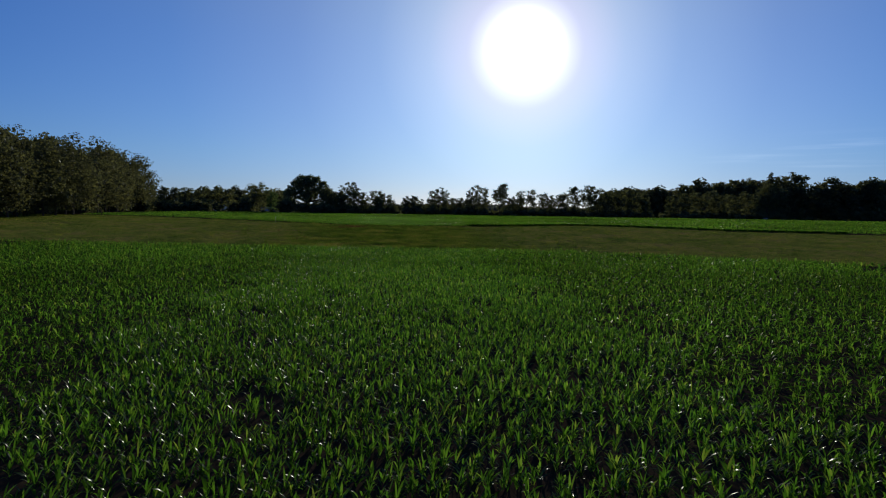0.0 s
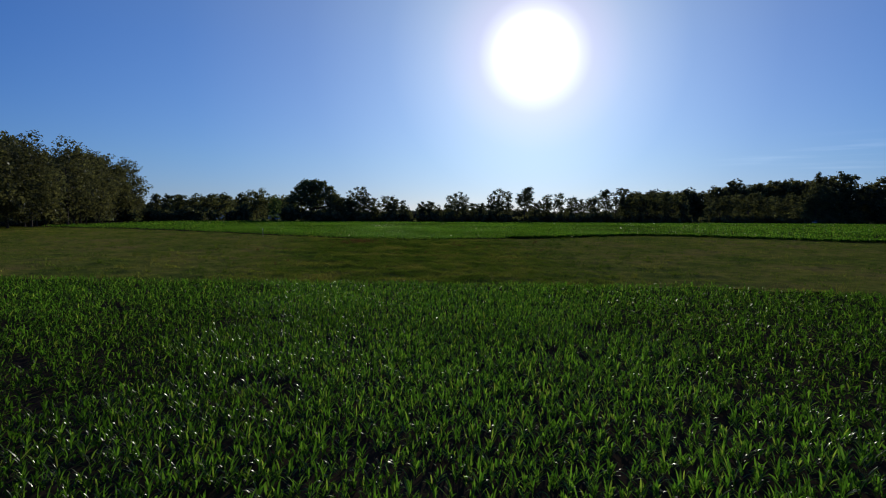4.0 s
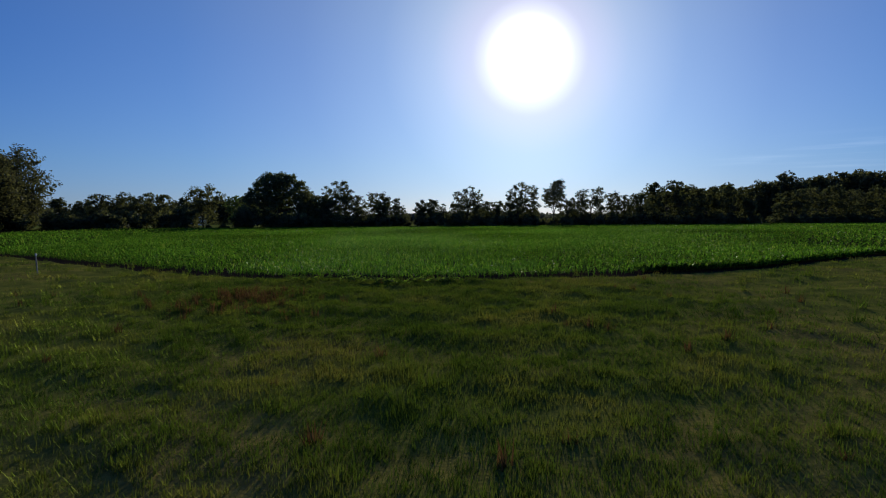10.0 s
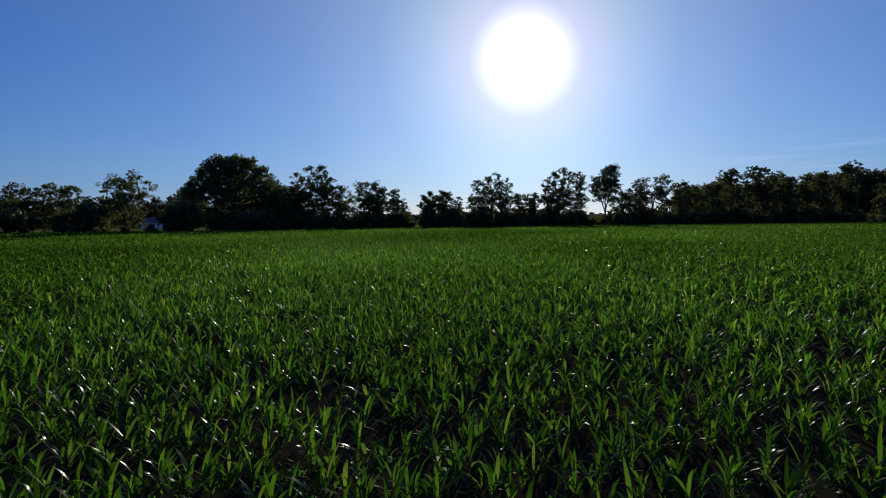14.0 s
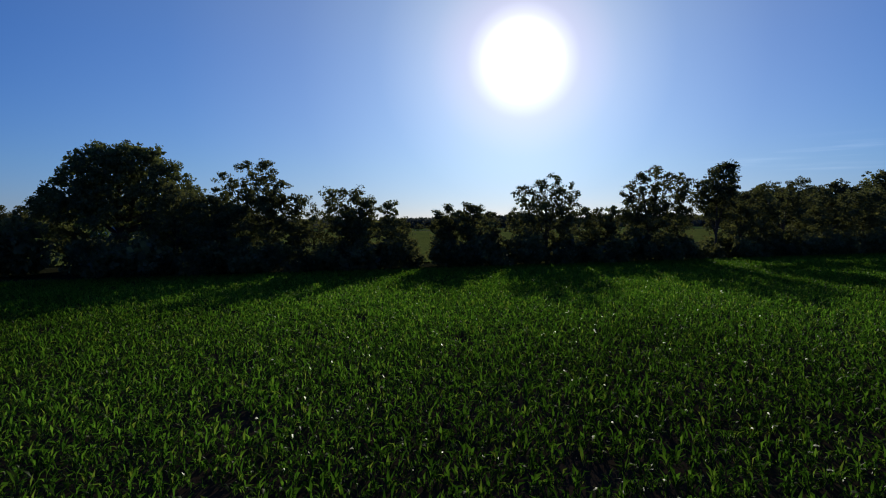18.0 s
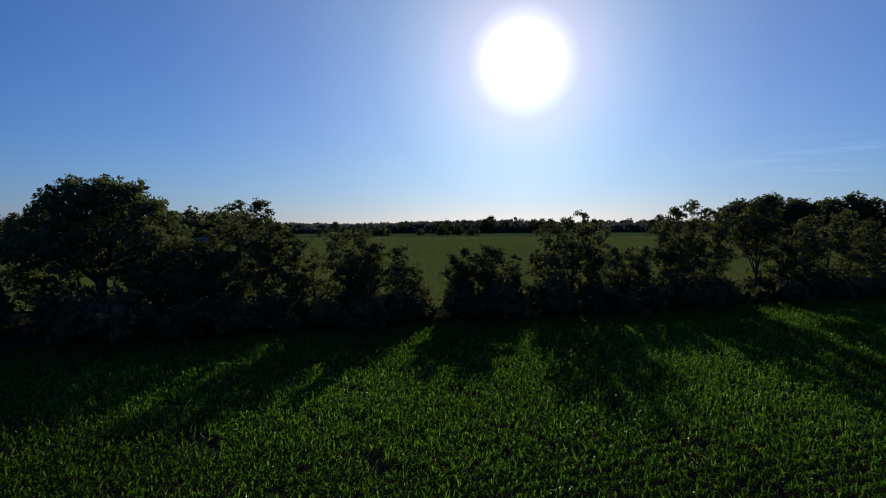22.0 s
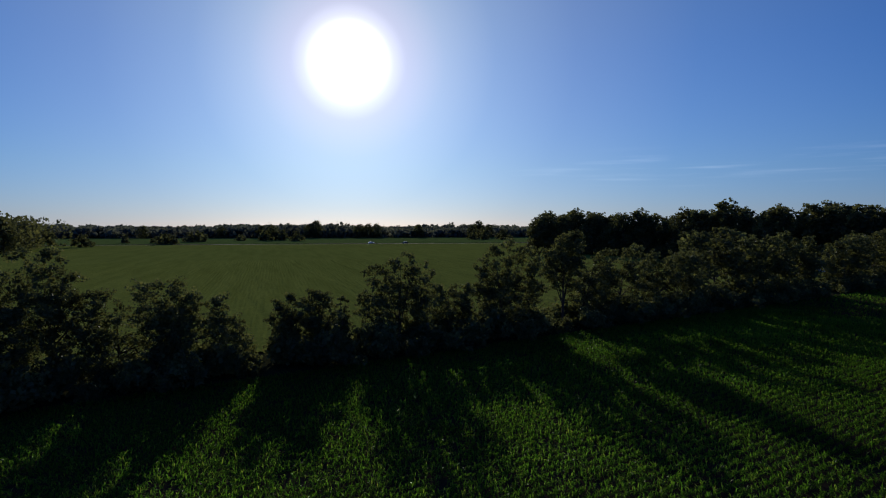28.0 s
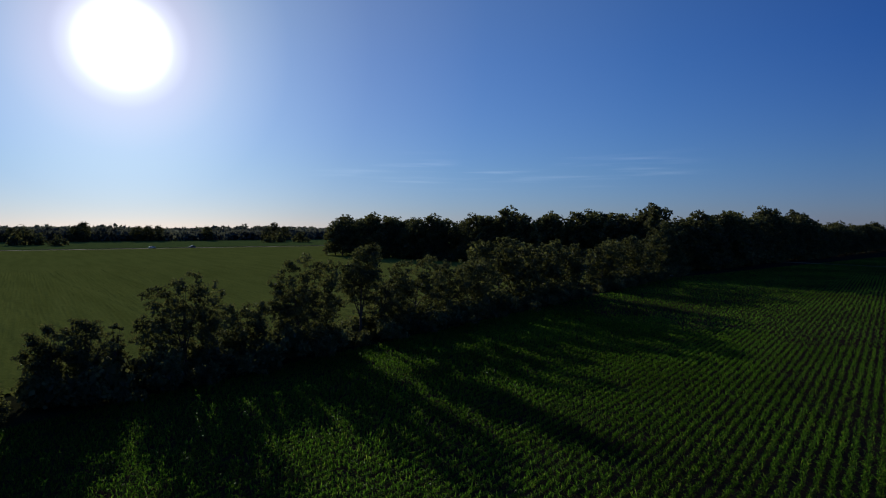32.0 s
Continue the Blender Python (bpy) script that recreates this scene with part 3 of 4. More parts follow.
def ball(rng, n):
    d = rng.normal(size=(n, 3))
    return d / np.linalg.norm(d, axis=1)[:, None]


def crown_mesh(name, rng, lobes, leaves, size, mat, clump=0.75, per=26):
    """A crown of many small leaves: tight, flattened sprays round the outside of its lobes, with gaps between them, over a darker core."""
    lobes = np.array(lobes, float)
    vol = lobes[:, 3] * lobes[:, 4] * lobes[:, 5]
    n = max(24, leaves // per)
    which = rng.choice(len(lobes), n, p=vol ** 0.7 / (vol ** 0.7).sum())
    d = ball(rng, n)
    c = lobes[which, :3] + d * lobes[which, 3:] * rng.uniform(0.55, 1.0, n)[:, None]
    c[:, 2] = np.maximum(c[:, 2], 0.35)
    m = n * per
    cr = np.repeat(np.minimum(rng.uniform(0.5, 1.15, n) * clump, 0.75 * lobes[which, 3]), per)
    g = ball(rng, m) * (rng.random(m) ** 0.42 * cr)[:, None]
    g[:, 2] *= 0.62
    v = turned_leaves(rng, np.repeat(c, per, 0) + g, rng.uniform(0.55, 1.25, m) * size)
    # the dense inside of the crown: larger sprays
    k = max(60, leaves // 6)
    which = rng.choice(len(lobes), k, p=vol ** 0.8 / (vol ** 0.8).sum())
    c = lobes[which, :3] + ball(rng, k) * (rng.random(k) ** 0.4 * 0.58)[:, None] * lobes[which, 3:]
    v = np.concatenate([v, turned_leaves(rng, c, np.minimum(rng.uniform(0.7, 1.3, k) * size * 1.8, 0.35 * lobes[which, 3]))])
    return mesh_of(name, v, np.arange(4 * len(v)).reshape(-1, 4), 4, mat)


def heads_to_lobes(rng, heads, low):
    """Each head (offset, height, width): an ivy-clad, bushy lower column, and above it a loose crown of small billows."""
    out = []
    for dx, top, w in heads:
        w, top = w * 1.2, top + 0.45
        h = top - low
        for z in np.arange(low + 0.3, low + 0.6 * h, 0.85):
            rw = w * rng.uniform(0.36, 0.52)
            out.append((dx + rng.normal(0, 0.09) * w, rng.normal(0, 0.10) * w, z, rw, rw, 0.75))
        n = int(7 + 1.4 * w)
        for k in range(n):
            a, u = 2.4 * k + rng.uniform(-0.5, 0.5), (k + 0.5) / n
            z = low + h * (0.42 + 0.52 * u)
            q = w * 0.40 * math.sqrt(max(0.02, 1 - ((u - 0.4) / 0.64) ** 2)) * rng.uniform(0.55, 1.1)
            rw = w * rng.uniform(0.13, 0.23)
            out.append((dx + q * math.cos(a), q * math.sin(a), z, rw, rw, rw * rng.uniform(0.6, 0.95)))
        out.append((dx, 0, low + h * 0.7, w * 0.26, w * 0.26, h * 0.2))
        out.append((dx + rng.normal(0, 0.05) * w, 0, top - w * 0.14, w * 0.2, w * 0.2, w * 0.13))
    return out


def tree(name, x, y, lobes, height, leaves, size, mat, label, trunk=0.22, group="", seed=1, limbs=5, clump=0.75, category="tree", fork=0.3, per=26):
    """A tree with its trunk, limbs and leafy crown. Returns the Empty at its foot."""
    r = np.random.default_rng(seed)
    foot = tagged(new(name), label, category, group)
    foot.location = (x, y, float(land(x, y)) - 0.05)
    h0 = height * fork
    bend = r.normal(0, 0.04, 2) * height
    top = (bend[0] * 1.6, bend[1] * 1.6, height * 0.8)
    under(new("trunk", limb_mesh("trunk", [(0, 0, -0.1), (0, 0, 0.25), (bend[0] * 0.5, bend[1] * 0.5, h0), (bend[0], bend[1], height * 0.55), top],
                                 [trunk * 1.5, trunk * 1.05, trunk * 0.85, trunk * 0.5, trunk * 0.12])), foot)
    ls = np.array(lobes)
    for i in range(limbs):
        q = ls[int(r.integers(len(ls)))]
        s = h0 * r.uniform(0.7, 1.3)
        a = Vector((bend[0] * 0.5, bend[1] * 0.5, s))
        b = Vector(q[:3]) + Vector(r.normal(0, 0.3, 3))
        b.z = max(b.z, s + 0.8)
        m = a.lerp(b, 0.5) + Vector((0, 0, 0.12 * (b - a).length * r.uniform(-0.3, 1)))
        under(new("limb", limb_mesh("limb", [a, m, b], [trunk * 0.5, trunk * 0.3, trunk * 0.08], 5)), foot)
    under(new("crown", crown_mesh("crown", r, lobes, leaves, size, mat, clump, per)), foot)
    return foot


OAK_LOW = [(0.3, 0, 10.4, 5.6, 5.0, 3.4), (-3.8, 0.5, 8.8, 4.4, 4.0, 3.4), (4.2, -0.5, 8.6, 4.4, 4.2, 3.6), (-6.8, 0, 6.6, 3.0, 3.2, 2.6), (7.2, 0.4, 6.2, 3.2, 3.4, 2.8),
       (0, 3.5, 7, 4.5, 3.5, 3.5), (0, -3.5, 7, 4.5, 3.5, 3.0), (8.8, 0, 4.2, 2.6, 2.6, 2.4), (0.2, 0, 11.9, 4.0, 3.4, 2.0), (-7.2, 0.5, 3.6, 2.8, 2.6, 1.8), (5.0, -1, 3.4, 3.2, 2.8, 2.0)]
OAK = [(x + 0.0, y, z, a * (0.72 if z > 7.5 else 0.95), b * (0.72 if z > 7.5 else 0.95), c * (0.7 if z > 7.5 else 0.9)) for x, y, z, a, b, c in OAK_LOW]
oak_rng = np.random.default_rng(23)
for k in range(96):                                     # billows over the dome
    a, u = 2.4 * k, (k + 0.5) / 96
    rad = math.sqrt(u) * 10.0
    lift = 12.9 * (1 - (rad / 11.7) ** 2.4) + 0.9
    big = oak_rng.uniform(0.75, 1.35)
    lift -= 0.8 * max(0, -rad * math.cos(a) / 9.3) ** 1.3
    OAK.append((rad * math.cos(a), rad * 0.72 * math.sin(a), lift - 0.6 * big + oak_rng.normal(0, 0.3), big * 1.15, big * 1.15, big * 0.8))
tree("oak_tree", -48.6, 220.5, OAK, 14.2, 36000, 0.15, OAKLEAF, "broad dark oak with a domed crown beside the corn", 0.55, "hedgerow trees", 21, 14, 0.55, per=20)

HEDGE = "hedgerow trees"
# name, x, distance behind the line, heads (offset, height, width), low edge of the crown, leaves, label
LINE = (
    ("hedgerow_tree", -36.4, 2.0, ((-0.6, 7.4, 4.6), (1.8, 6.6, 3.4)), 0.5, 3900, "dark bushy tree filling the hedgerow"),
    ("hedgerow_tree", -40.3, 4.0, ((-0.8, 8.8, 5.0), (2.2, 7.6, 4.0)), 1.0, 4200, "dark bushy tree close beside the oak"),
    ("hedgerow_tree", -31.9, 3.0, ((-4.1, 10.0, 2.6), (-1.7, 10.9, 3.6), (0.6, 11.0, 3.8), (3.4, 7.6, 3.8)), 0.9, 8200, "tall two-headed dark hedgerow tree with ragged crown"),
    ("hedgerow_tree", -27.4, 4.5, ((-1.6, 5.2, 2.6), (0.8, 6.0, 2.8), (2.6, 4.6, 2.4)), 0.5, 1100, "small dark tree filling a gap in the hedgerow"),
    ("hedgerow_tree", -22.5, 0.5, ((-1.2, 8.3, 4.6), (1.0, 7.2, 3.4), (3.2, 6.8, 3.0), (4.7, 5.0, 2.2)), 1.0, 5600, "two-headed dark hedgerow tree with thin outer twigs"),
    ("hedgerow_tree", -17.6, 1.0, ((0, 3.8, 2.0), (0.8, 3.0, 1.6)), 0.3, 420, "thin young hedgerow tree in a gap"),
    ("hedgerow_tree", -13.3, 0.0, ((0, 6.4, 2.7),), 0.6, 1800, "low dark bushy hedgerow tree"),
    ("hedgerow_tree", -10.6, 0.0, ((0, 6.6, 4.0),), 0.6, 2400, "low olive bushy hedgerow tree lit from behind"),
    ("hedgerow_tree", -7.9, 1.5, ((0, 5.6, 1.7),), 0.4, 900, "narrow dark columnar hedgerow tree"),
    ("hedgerow_tree", -1.8, 0.2, ((-2.6, 9.0, 3.2), (-0.8, 9.5, 3.4), (1.3, 10.1, 3.0), (2.6, 9.0, 2.6)), 1.0, 5200, "tall hedgerow tree with two feathery heads"),
    ("hedgerow_tree", 4.5, 0.3, ((-1.2, 6.2, 3.4), (1.6, 6.4, 3.2)), 0.6, 2600, "low dark bushy hedgerow tree"),
    ("hedgerow_tree", 11.6, 0.2, ((-2.5, 9.2, 3.0), (-1.2, 10.8, 3.2), (0.7, 11.4, 3.6), (3.6, 10.4, 3.6)), 1.0, 7000, "tall broad dark hedgerow tree with several heads"),
    ("hedgerow_tree", 21.3, 0.6, ((0.9, 12.0, 4.2), (-1.5, 9.8, 2.8)), 5.2, 3600, "slender hedgerow tree with a bare lower trunk"),
    ("hedgerow_tree", 24.8, 0.5, ((0, 6.8, 3.6), (1.8, 7.4, 3.2)), 0.5, 2600, "bushy dark tree filling the hedgerow"),
    ("hedgerow_tree", 31.4, 0.4, ((-2.0, 9.8, 4.6), (2.2, 10.2, 4.4)), 1.2, 5000, "dark hedgerow tree with two round heads"),
    ("hedgerow_tree", 39.5, 0.4, ((-1.0, 9.0, 4.2), (2.2, 8.2, 3.8)), 1.0, 4200, "dark hedgerow tree with a pointed head"),
    ("hedgerow_tree", 46.5, 0.4, ((0, 8.8, 6.0),), 0.8, 3600, "round dark hedgerow tree"),
    ("hedgerow_tree", 56.0, 2.0, ((-3.6, 12.2, 6.4), (2.6, 12.8, 7.0), (7.0, 11.2, 5.4)), 1.2, 8500, "large broad dark hedgerow tree"),
    ("hedgerow_tree", 68.0, 1.0, ((-1.5, 10.6, 5.5), (3.0, 11.2, 5.5)), 1.0, 5000, "dark hedgerow tree with two round heads"),
    ("hedgerow_tree", 78.0, 1.0, ((-2.0, 11.8, 6.0), (3.4, 11.0, 5.6)), 1.0, 5200, "dark hedgerow tree with two round heads"),
    ("hedgerow_tree", 83.5, 1.0, ((0, 7.6, 4.5),), 0.8, 2200, "round dark hedgerow tree"),
    ("hedgerow_tree", 99.5, 1.0, ((-2.6, 10.0, 5.4), (2.4, 10.8, 6.0)), 0.8, 5000, "large dark hedgerow tree beside the gap"),
    ("hedgerow_tree", 113.0, 1.0, ((-4.0, 11.6, 7.0), (2.5, 12.4, 7.5), (7, 10.2, 6.0)), 0.8, 7000, "large broad dark hedgerow tree"),
    ("hedgerow_tree", 129.0, 1.0, ((-2.0, 10.6, 7.0), (4, 11.8, 7.0)), 0.8, 4800, "dark hedgerow tree with two round heads"),
    ("hedgerow_tree", 146.0, 1.5, ((-3.6, 14.6, 6.5), (1.0, 16.6, 7.5), (6.0, 15.0, 7.0)), 0.8, 7000, "tall broad dark tree at the end of the hedgerow"),
)
for k, (name, x, back, heads, low, leaves, label) in enumerate(LINE):
    r = np.random.default_rng(100 + k)
    tree(name, x, float(tree_line(x)) + back, heads_to_lobes(r, heads, low), max(h[1] for h in heads), int(leaves * (3.2 if x < 50 else 2.3)), 0.105 if x < 50 else 0.165, HEDGELEAF, label, 0.17, HEDGE, 200 + k, 8, 0.46)

# trees and bushes of the left end
tree("tree", -65.5, 216, heads_to_lobes(np.random.default_rng(5), ((-1.5, 9.4, 5.5), (1.6, 10.4, 5.5)), 1.2), 10.4, 5200, 0.16, HEDGELEAF, "dark round-headed tree beside the corn field", 0.2, HEDGE, 41)
tree("willow_tree", -72, 256, heads_to_lobes(np.random.default_rng(6), ((0, 9.5, 5.0),), 1.5), 9.5, 2200, 0.2, PALELEAF, "pale feathery willow behind the hedgerow", 0.18, "", 42)
for k, (x, y, h, w) in enumerate(((-89, 214, 8.2, 7.5), (-83.5, 216, 8.4, 7.0), (-77.5, 216, 8.6, 7.5))):
    tree("tree", x, y, heads_to_lobes(np.random.default_rng(50 + k), ((-1.2, h, w * 0.7), (1.8, h * 0.93, w * 0.7)), 0.6), h, 4200, 0.17, HEDGELEAF, "dense dark round bushy tree", 0.17, HEDGE, 60 + k)

# low shrubs that close the foot of the hedgerow
shrub_kinds = []
for k in range(4):
    r = np.random.default_rng(300 + k)
    shrub_kinds.append(crown_mesh("shrub", r, [(r.normal(0, 0.7), r.normal(0, 0.5), r.uniform(0.5, 1.6), r.uniform(0.8, 1.5), r.uniform(0.8, 1.2), r.uniform(0.6, 1.1)) for _ in range(5)], 1150, 0.125, HEDGELEAF, 0.5))
r = np.random.default_rng(310)
for k, x in enumerate(np.r_[np.arange(-98, -44, 1.7), np.arange(-44, 152, 1.15)]):
    if 86.5 < x < 93 or -17.3 < x < -15.2:
        continue
    s = new("shrub", shrub_kinds[k % 4])
    px = x + r.uniform(-0.7, 0.7)
    py = float(tree_line(px)) + (-2.7, -0.6, 1.6)[k % 3] + r.uniform(-0.6, 0.6) if x > -44 else float(tree_line(px)) + r.uniform(-2.5, 11)
    z = r.uniform(1.15, 1.6) if x > -42 else r.uniform(1.5, 2.2)
    if -75 < x < -70 or -64 < x < -54:
        z *= 0.3
    if 17.0 < x < 20.8:
        z *= 0.55
    if -18 < x < -15.7 or -7 < x < -5.2 or -29.5 < x < -26.6:
        z *= 0.6
    s.matrix_world = pose(px, py, float(land(px, py)), 0, 0, r.uniform(0, 360)) @ Matrix.Diagonal((z, z, z * r.uniform(0.8, 1.2), 1))
    tagged(s, "dark leafy shrub at the foot of the hedgerow", "shrub", "hedgerow shrubs")

# woodland: a few trees, repeated
def billows(rng, h, w):
    """Lobes of a broad, billowing woodland crown that reaches far down."""
    out = [(0, 0, h * 0.3, w * 0.36, w * 0.36, h * 0.26), (0, 0, h * 0.6, w * 0.38, w * 0.38, h * 0.26)]
    for k in range(17):
        a, q = 2.4 * k + rng.uniform(-0.4, 0.4), w * 0.42 * math.sqrt((k + 0.5) / 17)
        rad = w * rng.uniform(0.15, 0.24)
        top = h * (1 - 0.6 * (q / (w * 0.5)) ** 2) - rad * rng.uniform(0.9, 1.3)
        out.append((q * math.cos(a), q * math.sin(a), top, rad, rad, rad * 0.9))
        if k > 6:
            out.append((q * 1.08 * math.cos(a + 1), q * 1.08 * math.sin(a + 1), h * rng.uniform(0.12, 0.5), rad * 1.1, rad * 1.1, rad * 1.5))
    return out


def wood_tree(seed, h, w, mat, leaves=2800, label="tall dark deciduous woodland tree", size=0.36):
    r = np.random.default_rng(seed)
    return tree("woodland_tree", 0, 0, billows(r, h, w), h, leaves, size, mat, label, 0.24, "woodland", seed, 3, 0.8, per=6)


kinds = [wood_tree(500 + k, h, w, WOODLEAF) for k, (h, w) in enumerate(((17.5, 9.5), (19, 10), (18, 11), (16.5, 8.5), (20, 9)))]
near_kinds = [wood_tree(520 + k, h, w, WOODLEAF, 4600, "tall dark deciduous tree at the edge of the corn", 0.2) for k, (h, w) in enumerate(((17.5, 10.5), (19, 11), (18.5, 9.5)))]
r = np.random.default_rng(77)
spots = []
edge_left = np.array([(-70, 60), (-72, 85), (-74, 102), (-79, 125), (-85, 150), (-93, 175), (-99, 196), (-102, 208)], float)
edge_right = np.array([(118, 455), (128, 415), (140, 375), (147, 335), (150, 300), (165, 289), (196, 289), (226, 298), (285, 304), (345, 314), (450, 330)], float)


def along(edge, step, inward, rows, gap):
    seg = np.r_[0, np.cumsum(np.hypot(*np.diff(edge, axis=0).T))]
    for row in range(rows):
        for s in np.arange(0, seg[-1], step):
            s2 = s + r.uniform(-0.3, 0.3) * step + row * step / 2
            x, y = np.interp(s2, seg, edge[:, 0]), np.interp(s2, seg, edge[:, 1])
            spots.append((x + inward[0] * row * gap + r.normal(0, 0.8), y + inward[1] * row * gap + r.normal(0, 0.8), row))


along(np.array([(-128, 480), (-180, 478), (-330, 470)], float), 9.0, (-0.2, 1), 1, 9.0)
along(edge_left, 6.5, (-0.96, 0.15), 2, 7.0)
along(edge_right, 7.5, (0.75, 0.66), 2, 10.0)
for k, (x, y, row) in enumerate(spots):
    if y > 330 and abs((x + 15) * 0.813 - (y - 162) * 0.582) < 3.2 and y < 420:
        continue
    if abs(x - 141) < 8 and abs(y - 304) < 8:
        continue
    src = kinds[int(r.integers(len(kinds)))] if x > 0 or y > 400 or row > 0 else near_kinds[k % 3]
    s = (r.uniform(0.84, 1.14) if x > 0 else r.uniform(0.93, 1.05)) * (0.85 if x > 300 else float(np.interp(y, [60, 120, 209], [0.88, 0.93, 1.04])) if x < 0 else 1.06)
    t = copy_thing(src, pose(x, y, float(land(x, y)) - 0.05, 0, 0, r.uniform(0, 360)))
    t.scale = (s * 1.25, s * 1.25, s * (1.11 if y < 350 else 1.0)) if x > 0 else (s * 1.05, s * 1.05, s)
for k, src in enumerate(kinds + near_kinds):
    x, y = (190 + 14 * k, 330 + 9 * k) if k < 5 else (-92 - 4 * k, 60 + 8 * k)
    src.location = (x, y, float(land(x, y)) - 0.05)
# single trees that stand out of the far belt
for k, (x, y, sz) in enumerate(((25, 802, 0.95), (32, 806, 1.05), (76, 801, 0.9), (85, 803, 1.0), (94, 800, 0.85), (-130, 800, 0.8), (-22, 798, 0.75), (-14, 801, 0.8), (196, 792, 0.9), (205, 796, 1.05),
                                (214, 790, 0.95), (-152, 588, 0.8), (-160, 592, 0.9), (-143, 584, 0.7), (-170, 590, 0.85), (-60, 803, 0.75), (140, 806, 0.85))):
    t = copy_thing(kinds[k % 5], pose(x, y, float(land(x, y)) - 0.05, 0, 0, 83 * k))
    t.scale = (sz * 1.35, sz * 1.35, sz)
    tagged(t, "dark round tree standing out of the far belt")
# undergrowth that closes the foot of the wood
for k, sx_ in enumerate(np.linspace(0.06, 0.86, 44)):
    q = sx_ * (len(edge_right) - 1)
    x, y = np.interp(q, np.arange(len(edge_right)), edge_right[:, 0]) - r.uniform(0, 3), np.interp(q, np.arange(len(edge_right)), edge_right[:, 1]) - r.uniform(0, 3)
    z = r.uniform(2.0, 3.0)
    s = new("woodland_shrub", shrub_kinds[k % 4])
    s.matrix_world = pose(x, y, float(land(x, y)), 0, 0, r.uniform(0, 360)) @ Matrix.Diagonal((z * 1.2, z * 1.2, z * r.uniform(0.9, 1.3), 1))
    tagged(s, "dark leafy shrub closing the foot of the wood", "shrub", "woodland shrubs")
# bushes standing alone in the far fields
for k, (x, y, w) in enumerate(((-91, 634, 0.42), (-84, 636, 0.36), (-72, 665, 0.4), (-66, 668, 0.45), (-20, 707, 0.5), (-12, 709, 0.62), (-4, 706, 0.5), (8, 682, 0.45), (-37, 698, 0.3),
                               (-113, 642, 0.34), (-120, 563, 0.4), (-83, 611, 0.4), (-77, 613, 0.33), (170, 705, 0.45), (181, 712, 0.5), (196, 700, 0.5))):
    if k == 0:
        bush = tree("field_bush", x, y, [(0, 0, 2.6, 4.2, 4.0, 2.6), (3.2, 0.5, 1.8, 3.2, 3, 1.9), (-3.6, 0, 1.8, 3.0, 3, 1.9), (0.8, 0, 4.2, 2.6, 2.6, 1.8), (0, 0, 0.9, 4.6, 3.6, 1.0)], 6, 900, 0.38, WOODLEAF,
                    "dark round bush standing alone in the far field", 0.2, "field bushes", 640, 3, 0.8, "bush")
        continue
    t = copy_thing(bush, pose(x, y, float(land(x, y)) - 0.1, 0, 0, 70 * k))
    t.scale = (w * 3.2, w * 2.6, w * 3.6)
# one spiky tree stands over the wood
spike = [(0, 0, 17 + k, 2.6 - 0.32 * k, 2.6 - 0.32 * k, 0.8) for k in range(0, 5)] + [(0, 0, z, 3.4, 3.4, 2.6) for z in (5, 8.5, 12, 15)]
tree("woodland_tree", 150.2, 284.6, spike, 21.4, 5200, 0.24, WOODLEAF, "spiky-topped tree standing over the dark wood", 0.26, "woodland", 90, 4, 0.8)

# ---- beyond the hedgerow: bean field, lane, far fields and woods ----
def field_material(name, a, b, along_y=True, rows=0.76):
    m, n, l = material(name)
    geo = n.new("ShaderNodeNewGeometry")
    mp = n.new("ShaderNodeMapping")
    mp.inputs["Scale"].default_value = (0.5, 0.05, 1.0)
    mp.inputs["Rotation"].default_value = (0, 0, -0.14)
    l.new(geo.outputs["Position"], mp.inputs["Vector"])
    wv = node(n, "ShaderNodeTexNoise", Scale=0.55, Detail=4.0)
    l.new(mp.outputs[0], wv.inputs["Vector"])
    big = node(n, "ShaderNodeTexNoise", Scale=0.012, Detail=5.0)
    l.new(geo.outputs["Position"], big.inputs["Vector"])
    small = node(n, "ShaderNodeTexNoise", Scale=1.6, Detail=5.0)
    l.new(geo.outputs["Position"], small.inputs["Vector"])
    c = mixcol(n, l, big.outputs["Fac"], a, b)
    c = mixcol(n, l, small.outputs["Fac"], tuple(v * 0.6 for v in a), c)
    rows_ = ramp(n, ((0.35, (0.84, 0.85, 0.82)), (0.6, (1, 1, 1))))
    l.new(wv.outputs["Fac"], rows_.inputs[0])
    c = mixcol(n, l, 1.0, c, rows_.outputs["Color"], "MULTIPLY")
    d = node(n, "ShaderNodeBsdfDiffuse")
    t = node(n, "ShaderNodeBsdfTranslucent")
    l.new(c, d.inputs["Color"])
    l.new(c, t.inputs["Color"])
    bp = node(n, "ShaderNodeBump", Strength=0.8, Distance=0.25)
    l.new(small.outputs["Fac"], bp.inputs["Height"])
    l.new(bp.outputs[0], d.inputs["Normal"])
    o = n.new("ShaderNodeOutputMaterial")
    l.new(d.outputs[0], o.inputs["Surface"])
    return m


BEANFIELD = field_material("bean field", (0.180, 0.222, 0.049), (0.242, 0.263, 0.061))
FARFIELD = field_material("far corn field", (0.12, 0.18, 0.05), (0.15, 0.20, 0.06))
bx = np.arange(-110, 96, 0.19)
bt = np.r_[np.arange(0, 1, 0.02)] ** 1.3
rx = np.repeat(bx[None], len(bt), 0)
b0 = tree_line(bx) + 7 + 13 * np.clip((-38 - bx) / 20, 0, 1)
ry = b0[None] + (400 - b0)[None] * bt[:, None]
